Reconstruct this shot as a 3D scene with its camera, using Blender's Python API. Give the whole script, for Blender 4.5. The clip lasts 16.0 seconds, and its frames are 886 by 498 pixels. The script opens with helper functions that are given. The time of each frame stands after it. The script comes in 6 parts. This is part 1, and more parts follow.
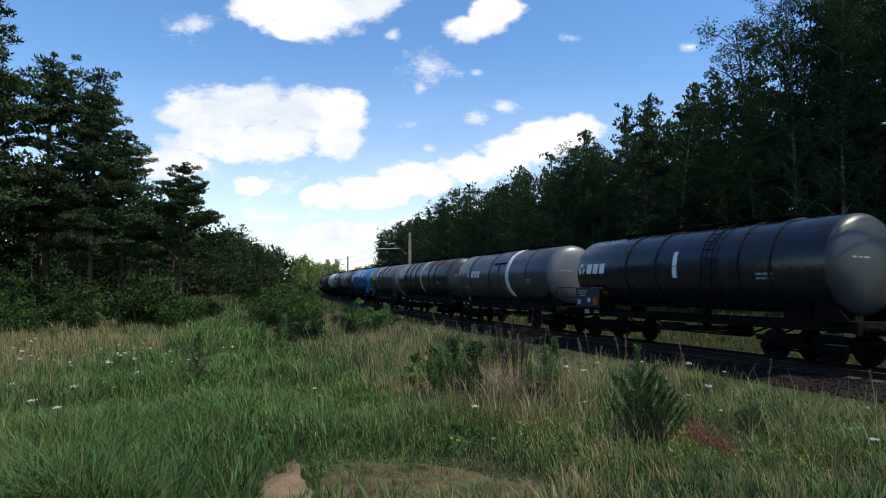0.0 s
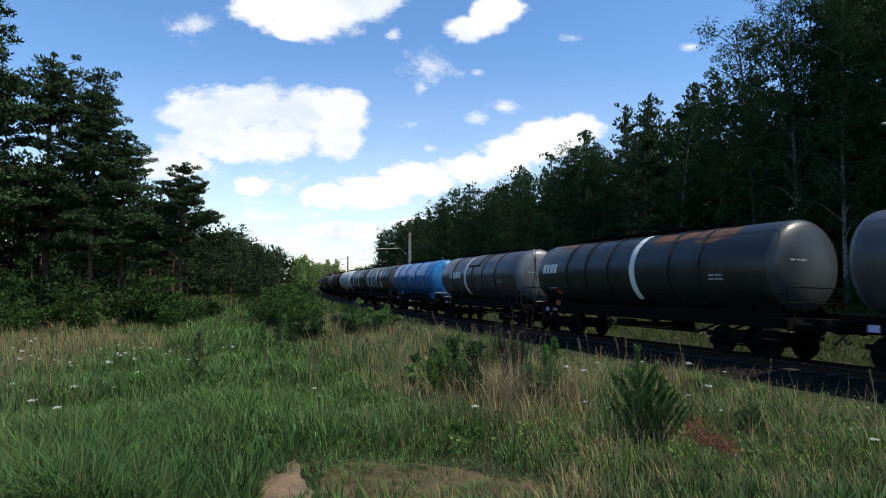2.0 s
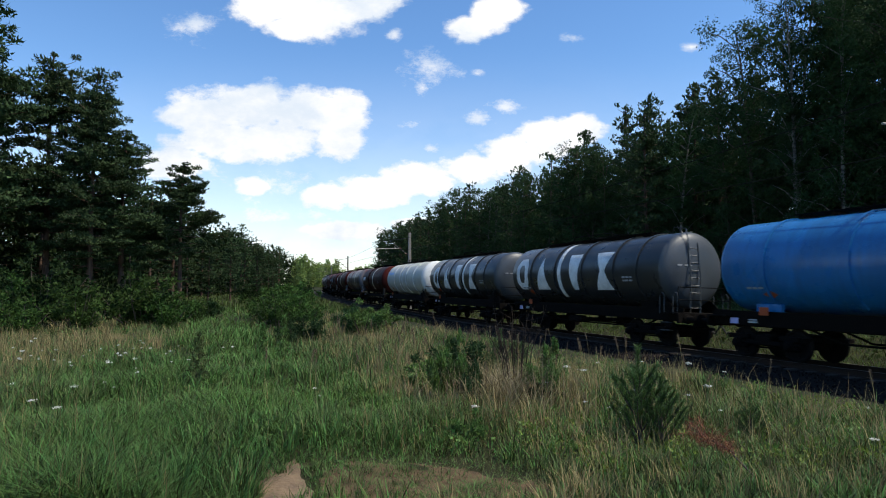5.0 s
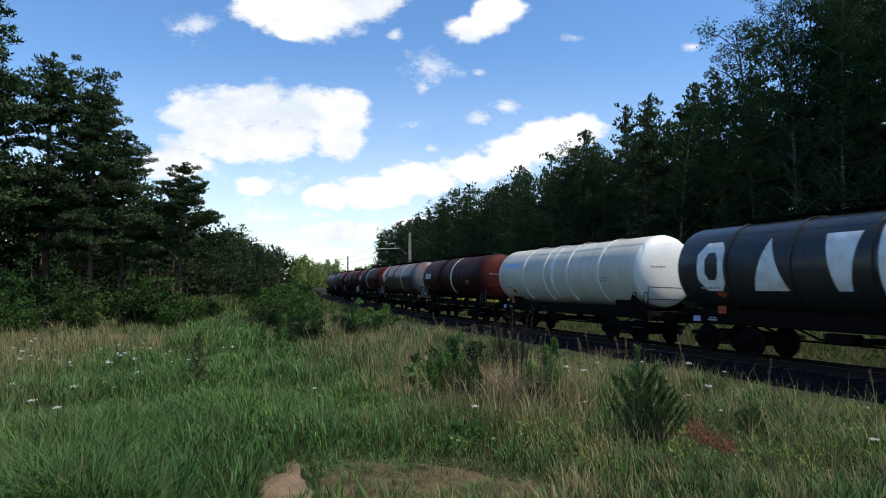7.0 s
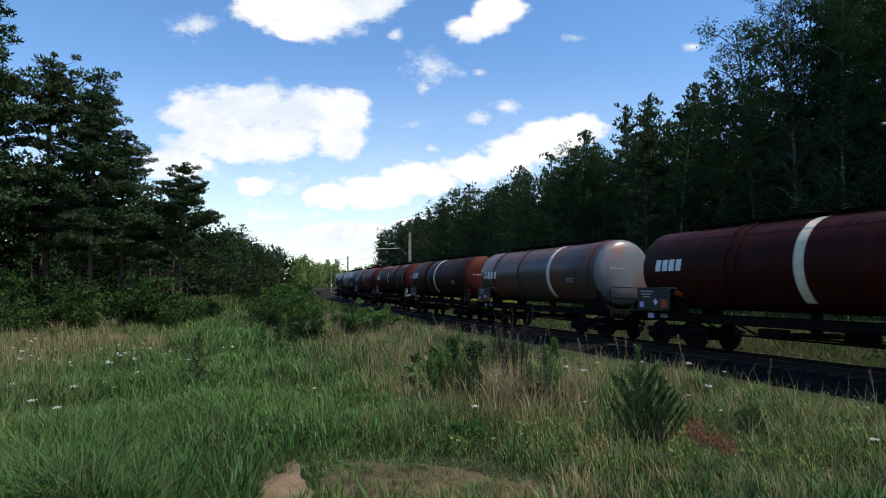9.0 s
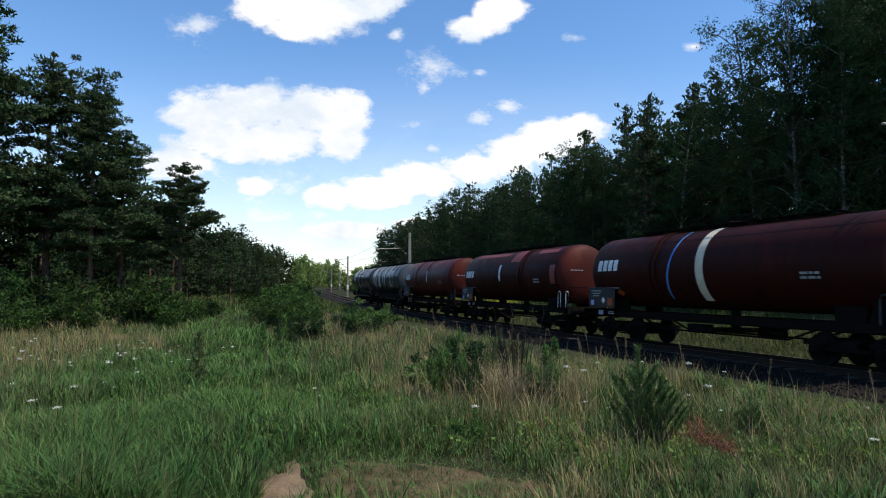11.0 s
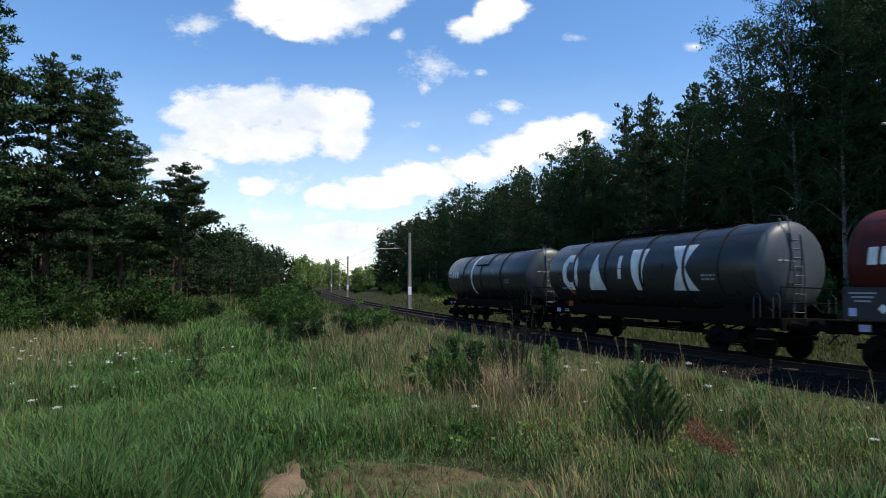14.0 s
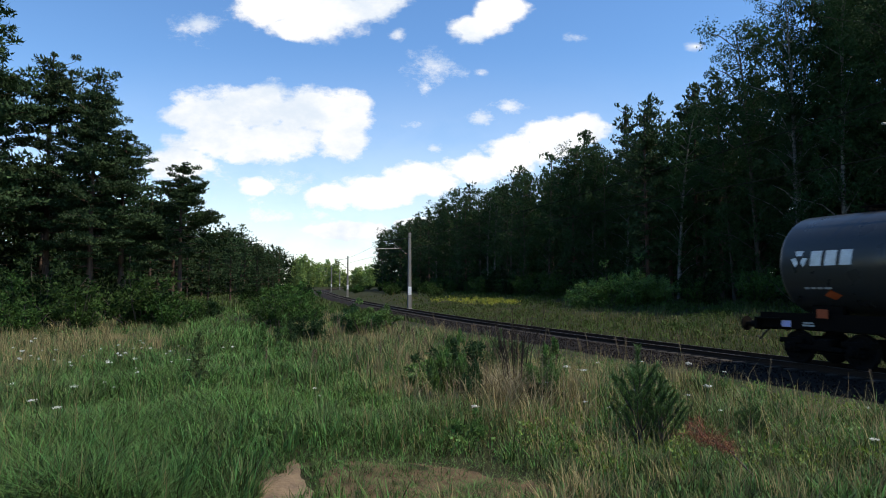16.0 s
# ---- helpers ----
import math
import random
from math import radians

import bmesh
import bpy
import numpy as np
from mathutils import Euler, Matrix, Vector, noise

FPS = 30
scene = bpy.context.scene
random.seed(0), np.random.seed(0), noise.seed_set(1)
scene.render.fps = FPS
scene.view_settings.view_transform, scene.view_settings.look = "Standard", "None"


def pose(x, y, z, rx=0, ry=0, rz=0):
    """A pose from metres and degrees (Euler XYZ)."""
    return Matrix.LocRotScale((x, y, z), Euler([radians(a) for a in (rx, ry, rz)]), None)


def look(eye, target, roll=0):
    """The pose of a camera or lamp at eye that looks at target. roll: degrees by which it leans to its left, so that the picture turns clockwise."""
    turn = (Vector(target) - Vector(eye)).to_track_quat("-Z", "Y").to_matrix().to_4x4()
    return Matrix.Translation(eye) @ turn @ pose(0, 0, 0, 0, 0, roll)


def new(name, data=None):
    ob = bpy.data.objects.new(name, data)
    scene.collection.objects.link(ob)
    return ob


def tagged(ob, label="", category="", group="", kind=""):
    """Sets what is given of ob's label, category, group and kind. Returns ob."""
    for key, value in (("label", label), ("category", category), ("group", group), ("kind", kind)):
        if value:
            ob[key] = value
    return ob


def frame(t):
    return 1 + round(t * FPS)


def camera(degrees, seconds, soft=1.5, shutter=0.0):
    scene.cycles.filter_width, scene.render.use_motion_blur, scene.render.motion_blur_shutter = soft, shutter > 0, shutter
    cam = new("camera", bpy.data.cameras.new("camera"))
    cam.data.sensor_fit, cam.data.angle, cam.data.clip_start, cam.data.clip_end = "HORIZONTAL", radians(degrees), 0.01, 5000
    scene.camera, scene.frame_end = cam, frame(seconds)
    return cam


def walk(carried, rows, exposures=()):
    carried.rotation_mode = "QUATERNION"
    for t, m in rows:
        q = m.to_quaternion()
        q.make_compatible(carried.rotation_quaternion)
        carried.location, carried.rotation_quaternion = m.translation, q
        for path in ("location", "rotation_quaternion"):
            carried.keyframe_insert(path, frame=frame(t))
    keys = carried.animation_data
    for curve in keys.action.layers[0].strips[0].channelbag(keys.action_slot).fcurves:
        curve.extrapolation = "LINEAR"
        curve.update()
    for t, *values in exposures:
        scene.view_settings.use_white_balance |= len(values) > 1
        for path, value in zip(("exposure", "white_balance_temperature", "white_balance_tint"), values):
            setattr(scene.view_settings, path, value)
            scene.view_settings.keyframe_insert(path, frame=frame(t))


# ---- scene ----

cam = camera(69.98, 16.0, soft=1.0, shutter=0.16)
EYE = (0.0, 0.0, 2.157)
CAM_POSE = pose(*EYE, 90 + 3.51, 0, 0)
walk(cam, [(0, CAM_POSE), (16, CAM_POSE)], exposures=[(0, 0.0), (16, 0.0)])

# ---- light ----
SUN_AZ, SUN_EL = radians(110), radians(57)      # azimuth from +y towards +x
world = bpy.data.worlds.new("sky")
scene.world = world
world.use_nodes = True
wn, wl = world.node_tree.nodes, world.node_tree.links
sky = wn.new("ShaderNodeTexSky")
sky.sky_type, sky.sun_disc = "NISHITA", False
sky.sun_elevation, sky.sun_rotation = SUN_EL, SUN_AZ
sky.air_density, sky.dust_density, sky.ozone_density = 1.0, 0.0, 2.0
deep = wn.new("ShaderNodeHueSaturation")
deep.inputs["Saturation"].default_value = 1.2
deep.inputs["Hue"].default_value = 0.503
wl.new(sky.outputs[0], deep.inputs["Color"])
wl.new(deep.outputs[0], wn["Background"].inputs[0])
wn["Background"].inputs[1].default_value = 0.195
sun = new("sun", bpy.data.lights.new("sun", "SUN"))
sun.data.energy, sun.data.angle, sun.data.color = 5.0, radians(0.6), (1.0, 0.92, 0.77)
sun.matrix_world = look((math.sin(SUN_AZ) * math.cos(SUN_EL) * 100, math.cos(SUN_AZ) * math.cos(SUN_EL) * 100, math.sin(SUN_EL) * 100), (0, 0, 0))

# ---- plan of the line: distance s along the track, away from the viewer ----
TH, K0, K1, K2, GRADE = -0.3926, 0.00199, -1.278e-5, 1.567e-8, 0.00776
CANT = radians(1.9)
STEP = 0.5
TS = np.arange(-300, 420, STEP)


def heading(s):
    c = np.clip(s, 0, 205)
    return TH + K0 * c + K1 * c ** 2 / 2 + K2 * c ** 3 / 3 + K0 * np.minimum(s, 0) + np.clip(s - 205, 0, 150) / 300


def line_z(s):
    z = GRADE * (np.sqrt((s - 35) ** 2 + 100) + s - 35) / 2
    return np.where(s > -20, z, GRADE * 0.5) - GRADE * 0.7


TH_S = heading(TS)
TX = np.cumsum(np.sin(TH_S)) * STEP
TY = np.cumsum(np.cos(TH_S)) * STEP
i0 = int(300 / STEP)
TX += 14.828 - TX[i0]
TY += 8.442 - TY[i0]
TZ = line_z(TS)


def track(s, d=0.0):
    """x, y, z of the rail top at s, d metres to the far side; and the heading."""
    h = float(np.interp(s, TS, TH_S))
    return float(np.interp(s, TS, TX)) + d * math.cos(h), float(np.interp(s, TS, TY)) - d * math.sin(h), float(np.interp(s, TS, TZ)), h


def plan(x, y):
    """Track distance s and signed offset d (far side positive) of points in plan."""
    x, y = np.atleast_1d(np.asarray(x, float)), np.atleast_1d(np.asarray(y, float))
    tx, ty, ts, th = TX[::4], TY[::4], TS[::4], TH_S[::4]
    s, d = np.empty(len(x)), np.empty(len(x))
    for a in range(0, len(x), 4000):
        b = slice(a, a + 4000)
        i = np.argmin((x[b, None] - tx) ** 2 + (y[b, None] - ty) ** 2, axis=1)
        ex, ey = x[b] - tx[i], y[b] - ty[i]
        s[b] = ts[i] + ex * np.sin(th[i]) + ey * np.cos(th[i])
        d[b] = ex * np.cos(th[i]) - ey * np.sin(th[i])
        far = np.hypot(ex, ey)
        d[b] = np.where(np.abs(d[b]) < far - 3, np.copysign(far, d[b]), d[b])
    return s, d


def ground_z(x, y):
    x, y = np.atleast_1d(np.asarray(x, float)), np.atleast_1d(np.asarray(y, float))
    s, d = plan(x, y)
    base = np.interp(s, TS, TZ)
    rise = np.interp(d, (-400, -40, -9, -4.2, -2.9, 2.9, 5, 14, 24, 40, 400), (1.5, 0.7, 0.45, -0.1, -0.42, -0.42, -0.2, 0.35, 0.95, 1.2, 2.5))
    far = np.clip((np.abs(d) - 3.2) / 3, 0, 1)
    bumps = 0.07 * np.sin(x * 0.9 + 1.3 * np.sin(y * 0.41)) * np.sin(y * 0.7 + 0.8) + 0.04 * np.sin(x * 2.3 + y * 1.7)
    return base + rise + bumps * far


def gz(x, y):
    return float(ground_z(x, y)[0])


# ---- materials ----
def mat(name, colour, rough=0.7, metal=0.0, second=None, scale=3.0, amount=0.5, fine=40.0, bump=0.2, stretch=(1, 1, 1), island=0.0, spec=0.4, thin=0.0, obj=0.0):
    m = bpy.data.materials.new(name)
    m.use_nodes = True
    n, l = m.node_tree.nodes, m.node_tree.links
    b = n["Principled BSDF"]
    b.inputs["Roughness"].default_value, b.inputs["Metallic"].default_value = rough, metal
    b.inputs["Specular IOR Level"].default_value = spec
    co = n.new("ShaderNodeTexCoord")
    mp = n.new("ShaderNodeMapping")
    mp.inputs["Scale"].default_value = stretch
    l.new(co.outputs["Object"], mp.inputs[0])
    big = n.new("ShaderNodeTexNoise")
    big.inputs["Scale"].default_value, big.inputs["Detail"].default_value = scale, 5
    small = n.new("ShaderNodeTexNoise")
    small.inputs["Scale"].default_value, small.inputs["Detail"].default_value = fine, 4
    l.new(mp.outputs[0], big.inputs[0]), l.new(mp.outputs[0], small.inputs[0])
    ramp = n.new("ShaderNodeMapRange")
    ramp.inputs["From Min"].default_value, ramp.inputs["From Max"].default_value = 0.35, 0.68
    ramp.inputs["To Max"].default_value = amount
    l.new(big.outputs[0], ramp.inputs[0])
    mix = n.new("ShaderNodeMixRGB")
    mix.inputs[1].default_value = (*colour, 1)
    mix.inputs[2].default_value = (*(second or [c * 0.6 for c in colour]), 1)
    l.new(ramp.outputs[0], mix.inputs[0])
    hsv = n.new("ShaderNodeHueSaturation")
    l.new(mix.outputs[0], hsv.inputs["Color"])
    val = n.new("ShaderNodeMapRange")
    val.inputs["To Min"].default_value, val.inputs["To Max"].default_value = 0.7, 1.3
    l.new(small.outputs[0], val.inputs[0])
    last = val.outputs[0]
    for amt, node, sock in ((island, "ShaderNodeNewGeometry", "Random Per Island"), (obj, "ShaderNodeObjectInfo", "Random")):
        if amt:
            g = n.new(node)
            r = n.new("ShaderNodeMapRange")
            r.inputs["To Min"].default_value, r.inputs["To Max"].default_value = 1 - amt, 1 + amt
            l.new(g.outputs[sock], r.inputs[0])
            mu = n.new("ShaderNodeMath")
            mu.operation = "MULTIPLY"
            l.new(last, mu.inputs[0]), l.new(r.outputs[0], mu.inputs[1])
            last = mu.outputs[0]
            hu = n.new("ShaderNodeMapRange")
            hu.inputs["To Min"].default_value, hu.inputs["To Max"].default_value = 0.5 - amt * 0.06, 0.5 + amt * 0.04
            l.new(g.outputs[sock], hu.inputs[0]), l.new(hu.outputs[0], hsv.inputs["Hue"])
    l.new(last, hsv.inputs["Value"])
    l.new(hsv.outputs[0], b.inputs["Base Color"])
    if bump:
        bp = n.new("ShaderNodeBump")
        bp.inputs["Strength"].default_value, bp.inputs["Distance"].default_value = bump, 0.02
        l.new(small.outputs[0], bp.inputs["Height"]), l.new(bp.outputs[0], b.inputs["Normal"])
    if thin:
        tr = n.new("ShaderNodeBsdfTranslucent")
        l.new(hsv.outputs[0], tr.inputs[0])
        ms = n.new("ShaderNodeMixShader")
        ms.inputs[0].default_value = thin
        l.new(b.outputs[0], ms.inputs[1]), l.new(tr.outputs[0], ms.inputs[2])
        l.new(ms.outputs[0], n["Material Output"].inputs[0])
    return m


BALLAST = mat("ballast_stone", (0.018, 0.0145, 0.012), 0.95, second=(0.007, 0.0055, 0.005), scale=0.8, fine=18, bump=0.8, island=0.7, spec=0.1)
STEEL = mat("rail_steel", (0.03, 0.02, 0.015), 0.85, 0.0, second=(0.045, 0.025, 0.015), scale=2, bump=0.2, spec=0.1)
RAILTOP = mat("worn_rail_head", (0.1, 0.095, 0.09), 0.6, 0.3, scale=2, amount=0.3, bump=0.05)
SLEEPER = mat("sleeper_concrete", (0.035, 0.029, 0.024), 0.95, scale=3, bump=0.4, obj=0.2)
UNDER = mat("underframe_grime", (0.005, 0.0047, 0.0045), 0.9, second=(0.01, 0.007, 0.005), scale=3, fine=30, bump=0.3, spec=0.06)
BLACKRUB = mat("black_rubber", (0.012, 0.012, 0.012), 0.7, bump=0.1)
PALESTEEL = mat("pale_steel", (0.4, 0.37, 0.31), 0.6, 0.2, scale=4, bump=0.1)
GALV = mat("galvanised_steel", (0.075, 0.08, 0.085), 0.5, 0.6, scale=4, bump=0.1)
WHITE = mat("white_lettering_paint", (0.75, 0.76, 0.76), 0.6, second=(0.45, 0.44, 0.42), scale=3, amount=0.6, bump=0.05)
CREAM = mat("cream_band_paint", (0.62, 0.56, 0.44), 0.6, second=(0.4, 0.33, 0.24), scale=3, amount=0.6, bump=0.05)
ORANGE = mat("orange_plate", (0.36, 0.065, 0.014), 0.6, amount=0.5, bump=0.05)
LILAC = mat("pale_blue_plate", (0.42, 0.42, 0.72), 0.5, amount=0.2, bump=0.02)
CONCRETE = mat("pole_concrete", (0.22, 0.205, 0.185), 0.9, second=(0.13, 0.12, 0.105), scale=1.5, bump=0.3, stretch=(1, 1, 0.3))
WIRE = mat("dark_wire", (0.01, 0.01, 0.01), 0.9, 0.0, bump=0, spec=0.05)
PORCELAIN = mat("brown_porcelain", (0.12, 0.05, 0.03), 0.3, bump=0)
BARK_PINE = mat("pine_bark", (0.065, 0.045, 0.034), 0.95, second=(0.15, 0.065, 0.035), scale=0.5, fine=14, bump=0.9, stretch=(1, 1, 0.25))
BARK_BIRCH = mat("birch_bark", (0.19, 0.18, 0.16), 0.9, second=(0.035, 0.03, 0.028), scale=3, amount=0.9, fine=12, bump=0.5, stretch=(1, 1, 2))
BARK_DARK = mat("dark_bark", (0.075, 0.06, 0.048), 0.95, scale=2, fine=20, bump=0.8, stretch=(1, 1, 0.3))
NEEDLES = mat("pine_needles", (0.04, 0.068, 0.026), 0.75, second=(0.025, 0.045, 0.02), scale=0.8, fine=8, bump=0, island=0.3, spec=0.1, thin=0.08, obj=0.2)
LEAVES = mat("forest_leaves", (0.031, 0.062, 0.022), 0.7, second=(0.02, 0.042, 0.017), scale=0.6, fine=8, bump=0, island=0.3, spec=0.08, thin=0.3, obj=0.25)
BUSHLEAF = mat("bush_leaves", (0.042, 0.084, 0.018), 0.65, second=(0.022, 0.048, 0.011), scale=1.2, fine=8, bump=0, island=0.5, spec=0.1, thin=0.3, obj=0.25)
# darker copy of the bush leaves: shade is put into the colour
SHADELEAF = mat("leaves_with_painted_shade", (0.015, 0.029, 0.008), 0.7, second=(0.009, 0.019, 0.006), scale=1.2, fine=8, bump=0, island=0.5, spec=0.06, thin=0.1, obj=0.25)
BRIGHTBUSH = mat("bright_bush_leaves", (0.08, 0.15, 0.032), 0.55, second=(0.05, 0.11, 0.025), scale=1.2, fine=8, bump=0, island=0.45, spec=0.3, thin=0.3, obj=0.2)
HERB = mat("herb_leaves", (0.11, 0.19, 0.04), 0.55, second=(0.07, 0.13, 0.03), scale=1.2, fine=8, bump=0, island=0.5, spec=0.3, thin=0.25)
# lighter copy of the leaves: sunlight on the far trees is in the colour
LIGHTLEAF = mat("sun_toned_far_leaves", (0.19, 0.26, 0.06), 0.6, second=(0.12, 0.18, 0.05), scale=0.3, fine=8, bump=0, island=0.35, thin=0.3, obj=0.25)
BAREEARTH = mat("trodden_earth", (0.075, 0.052, 0.03), 0.95, second=(0.15, 0.1, 0.06), scale=9, amount=0.9, fine=40, bump=1.0, spec=0.05)
SOIL = mat("meadow_soil", (0.034, 0.034, 0.017), 0.95, second=(0.02, 0.026, 0.011), scale=0.35, amount=1.0, fine=6, bump=0.6, spec=0.05)
SAND = mat("bare_sand", (0.19, 0.128, 0.072), 0.95, second=(0.1, 0.07, 0.042), scale=6, amount=0.9, fine=25, bump=0.6)
GREEN = mat("green_grass", (0.084, 0.15, 0.036), 0.6, second=(0.044, 0.094, 0.032), scale=0.5, fine=6, bump=0, island=0.85, spec=0.14, thin=0.3)
DRY = mat("dry_grass", (0.32, 0.25, 0.12), 0.8, second=(0.14, 0.13, 0.05), scale=0.6, fine=6, bump=0, island=0.35, spec=0.2, thin=0.25)
VERGE = mat("verge_grass_green", (0.052, 0.085, 0.018), 0.7, second=(0.078, 0.084, 0.024), scale=0.25, fine=6, bump=0, island=0.5, spec=0.2, thin=0.25)
VERGEDRY = mat("verge_grass_dry", (0.15, 0.12, 0.05), 0.8, second=(0.05, 0.07, 0.02), scale=0.3, fine=6, bump=0, island=0.4, spec=0.2, thin=0.2)
VERGETURF = mat("verge_turf", (0.05, 0.075, 0.016), 0.75, second=(0.085, 0.09, 0.028), scale=0.5, fine=6, bump=0, island=0.8, spec=0.1, thin=0.2)
STRAW = mat("old_straw", (0.23, 0.19, 0.115), 0.85, second=(0.09, 0.075, 0.045), scale=3, fine=6, bump=0, island=0.6, spec=0.1, thin=0.15)
OLIVE = mat("olive_grass", (0.075, 0.108, 0.032), 0.65, second=(0.11, 0.115, 0.042), scale=0.5, fine=6, bump=0, island=0.9, spec=0.25, thin=0.15)


# ---- mesh helpers ----
def link_mesh(name, me, parent=None, m=None):
    ob = new(name, me)
    if parent:
        ob.parent = parent
    if m is not None:
        ob.matrix_basis = m
    return ob


def to_mesh(name, bm, material, smooth=None):
    me = bpy.data.meshes.new(name)
    bm.normal_update()
    bm.to_mesh(me)
    bm.free()
    for mm in material if isinstance(material, (list, tuple)) else [material]:
        me.materials.append(mm)
    if smooth:
        me.shade_smooth()
        me.set_sharp_from_angle(angle=radians(smooth))
    return me


def part(name, bm, material, parent, label="", m=None, smooth=40):
    ob = link_mesh(name, to_mesh(name, bm, material, smooth), parent, m)
    return tagged(ob, label) if label else ob


def raw_mesh(name, verts, faces, material, smooth=False):
    """faces: array (n, 3) or (n, 4), or a list of them."""
    me = bpy.data.meshes.new(name)
    verts = np.asarray(verts, np.float32)
    groups = faces if isinstance(faces, list) else [faces]
    loops = np.concatenate([np.asarray(f, np.int32).ravel() for f in groups])
    sizes = np.concatenate([np.full(len(f), np.asarray(f).shape[1], np.int32) for f in groups])
    me.vertices.add(len(verts)), me.loops.add(len(loops)), me.polygons.add(len(sizes))
    me.vertices.foreach_set("co", verts.ravel())
    me.loops.foreach_set("vertex_index", loops)
    me.polygons.foreach_set("loop_start", np.concatenate(([0], np.cumsum(sizes)[:-1])).astype(np.int32))
    me.materials.append(material)
    me.update(calc_edges=True)
    if smooth:
        me.shade_smooth()
    return me


def box(bm, c, size, m=None, bevel=0.0):
    r = bmesh.ops.create_cube(bm, size=1.0)
    bmesh.ops.scale(bm, vec=size, verts=r["verts"])
    if bevel:
        es = {e for v in r["verts"] for e in v.link_edges}
        q = bmesh.ops.bevel(bm, geom=list(es), offset=bevel, segments=1, affect="EDGES")
        vs = list({v for f in q["faces"] for v in f.verts} | {v for v in r["verts"] if v.is_valid})
    else:
        vs = r["verts"]
    bmesh.ops.translate(bm, vec=c, verts=vs)
    if m is not None:
        bmesh.ops.transform(bm, matrix=m, verts=vs)
    return bm


def tube(bm, pts, radius, seg=6, cap=True):
    """A tube along points; radius a number or one per point."""
    pts = [Vector(p) for p in pts]
    rs = radius if isinstance(radius, (list, tuple)) else [radius] * len(pts)
    rings = []
    for i, p in enumerate(pts):
        t = (pts[min(i + 1, len(pts) - 1)] - pts[max(i - 1, 0)]).normalized()
        up = Vector((0, 0, 1)) if abs(t.z) < 0.9 else Vector((1, 0, 0))
        a = t.cross(up).normalized()
        b = t.cross(a)
        rings.append([bm.verts.new(p + (a * math.cos(k * math.tau / seg) + b * math.sin(k * math.tau / seg)) * rs[i]) for k in range(seg)])
    for u, v in zip(rings, rings[1:]):
        for k in range(seg):
            bm.faces.new((u[k], u[(k + 1) % seg], v[(k + 1) % seg], v[k]))
    if cap:
        bm.faces.new(rings[0][::-1]), bm.faces.new(rings[-1])
    return bm


def lathe(bm, profile, seg=32, axis="x"):
    """profile: (along, radius) pairs, turned about the axis."""
    rings = []
    for a, r in profile:
        ring = []
        for k in range(seg):
            c, s = math.cos(k * math.tau / seg) * r, math.sin(k * math.tau / seg) * r
            ring.append(bm.verts.new({"x": (a, c, s), "y": (c, a, s), "z": (c, s, a)}[axis]))
        rings.append(ring)
    for u, v in zip(rings, rings[1:]):
        for k in range(seg):
            bm.faces.new((u[k], u[(k + 1) % seg], v[(k + 1) % seg], v[k]))
    bm.faces.new(rings[0]), bm.faces.new(rings[-1][::-1])
    bmesh.ops.recalc_face_normals(bm, faces=bm.faces)
    return bm


# ---- clouds: a far sheet of the sky that drifts ----
CLOUD_DRIFT = 0.45


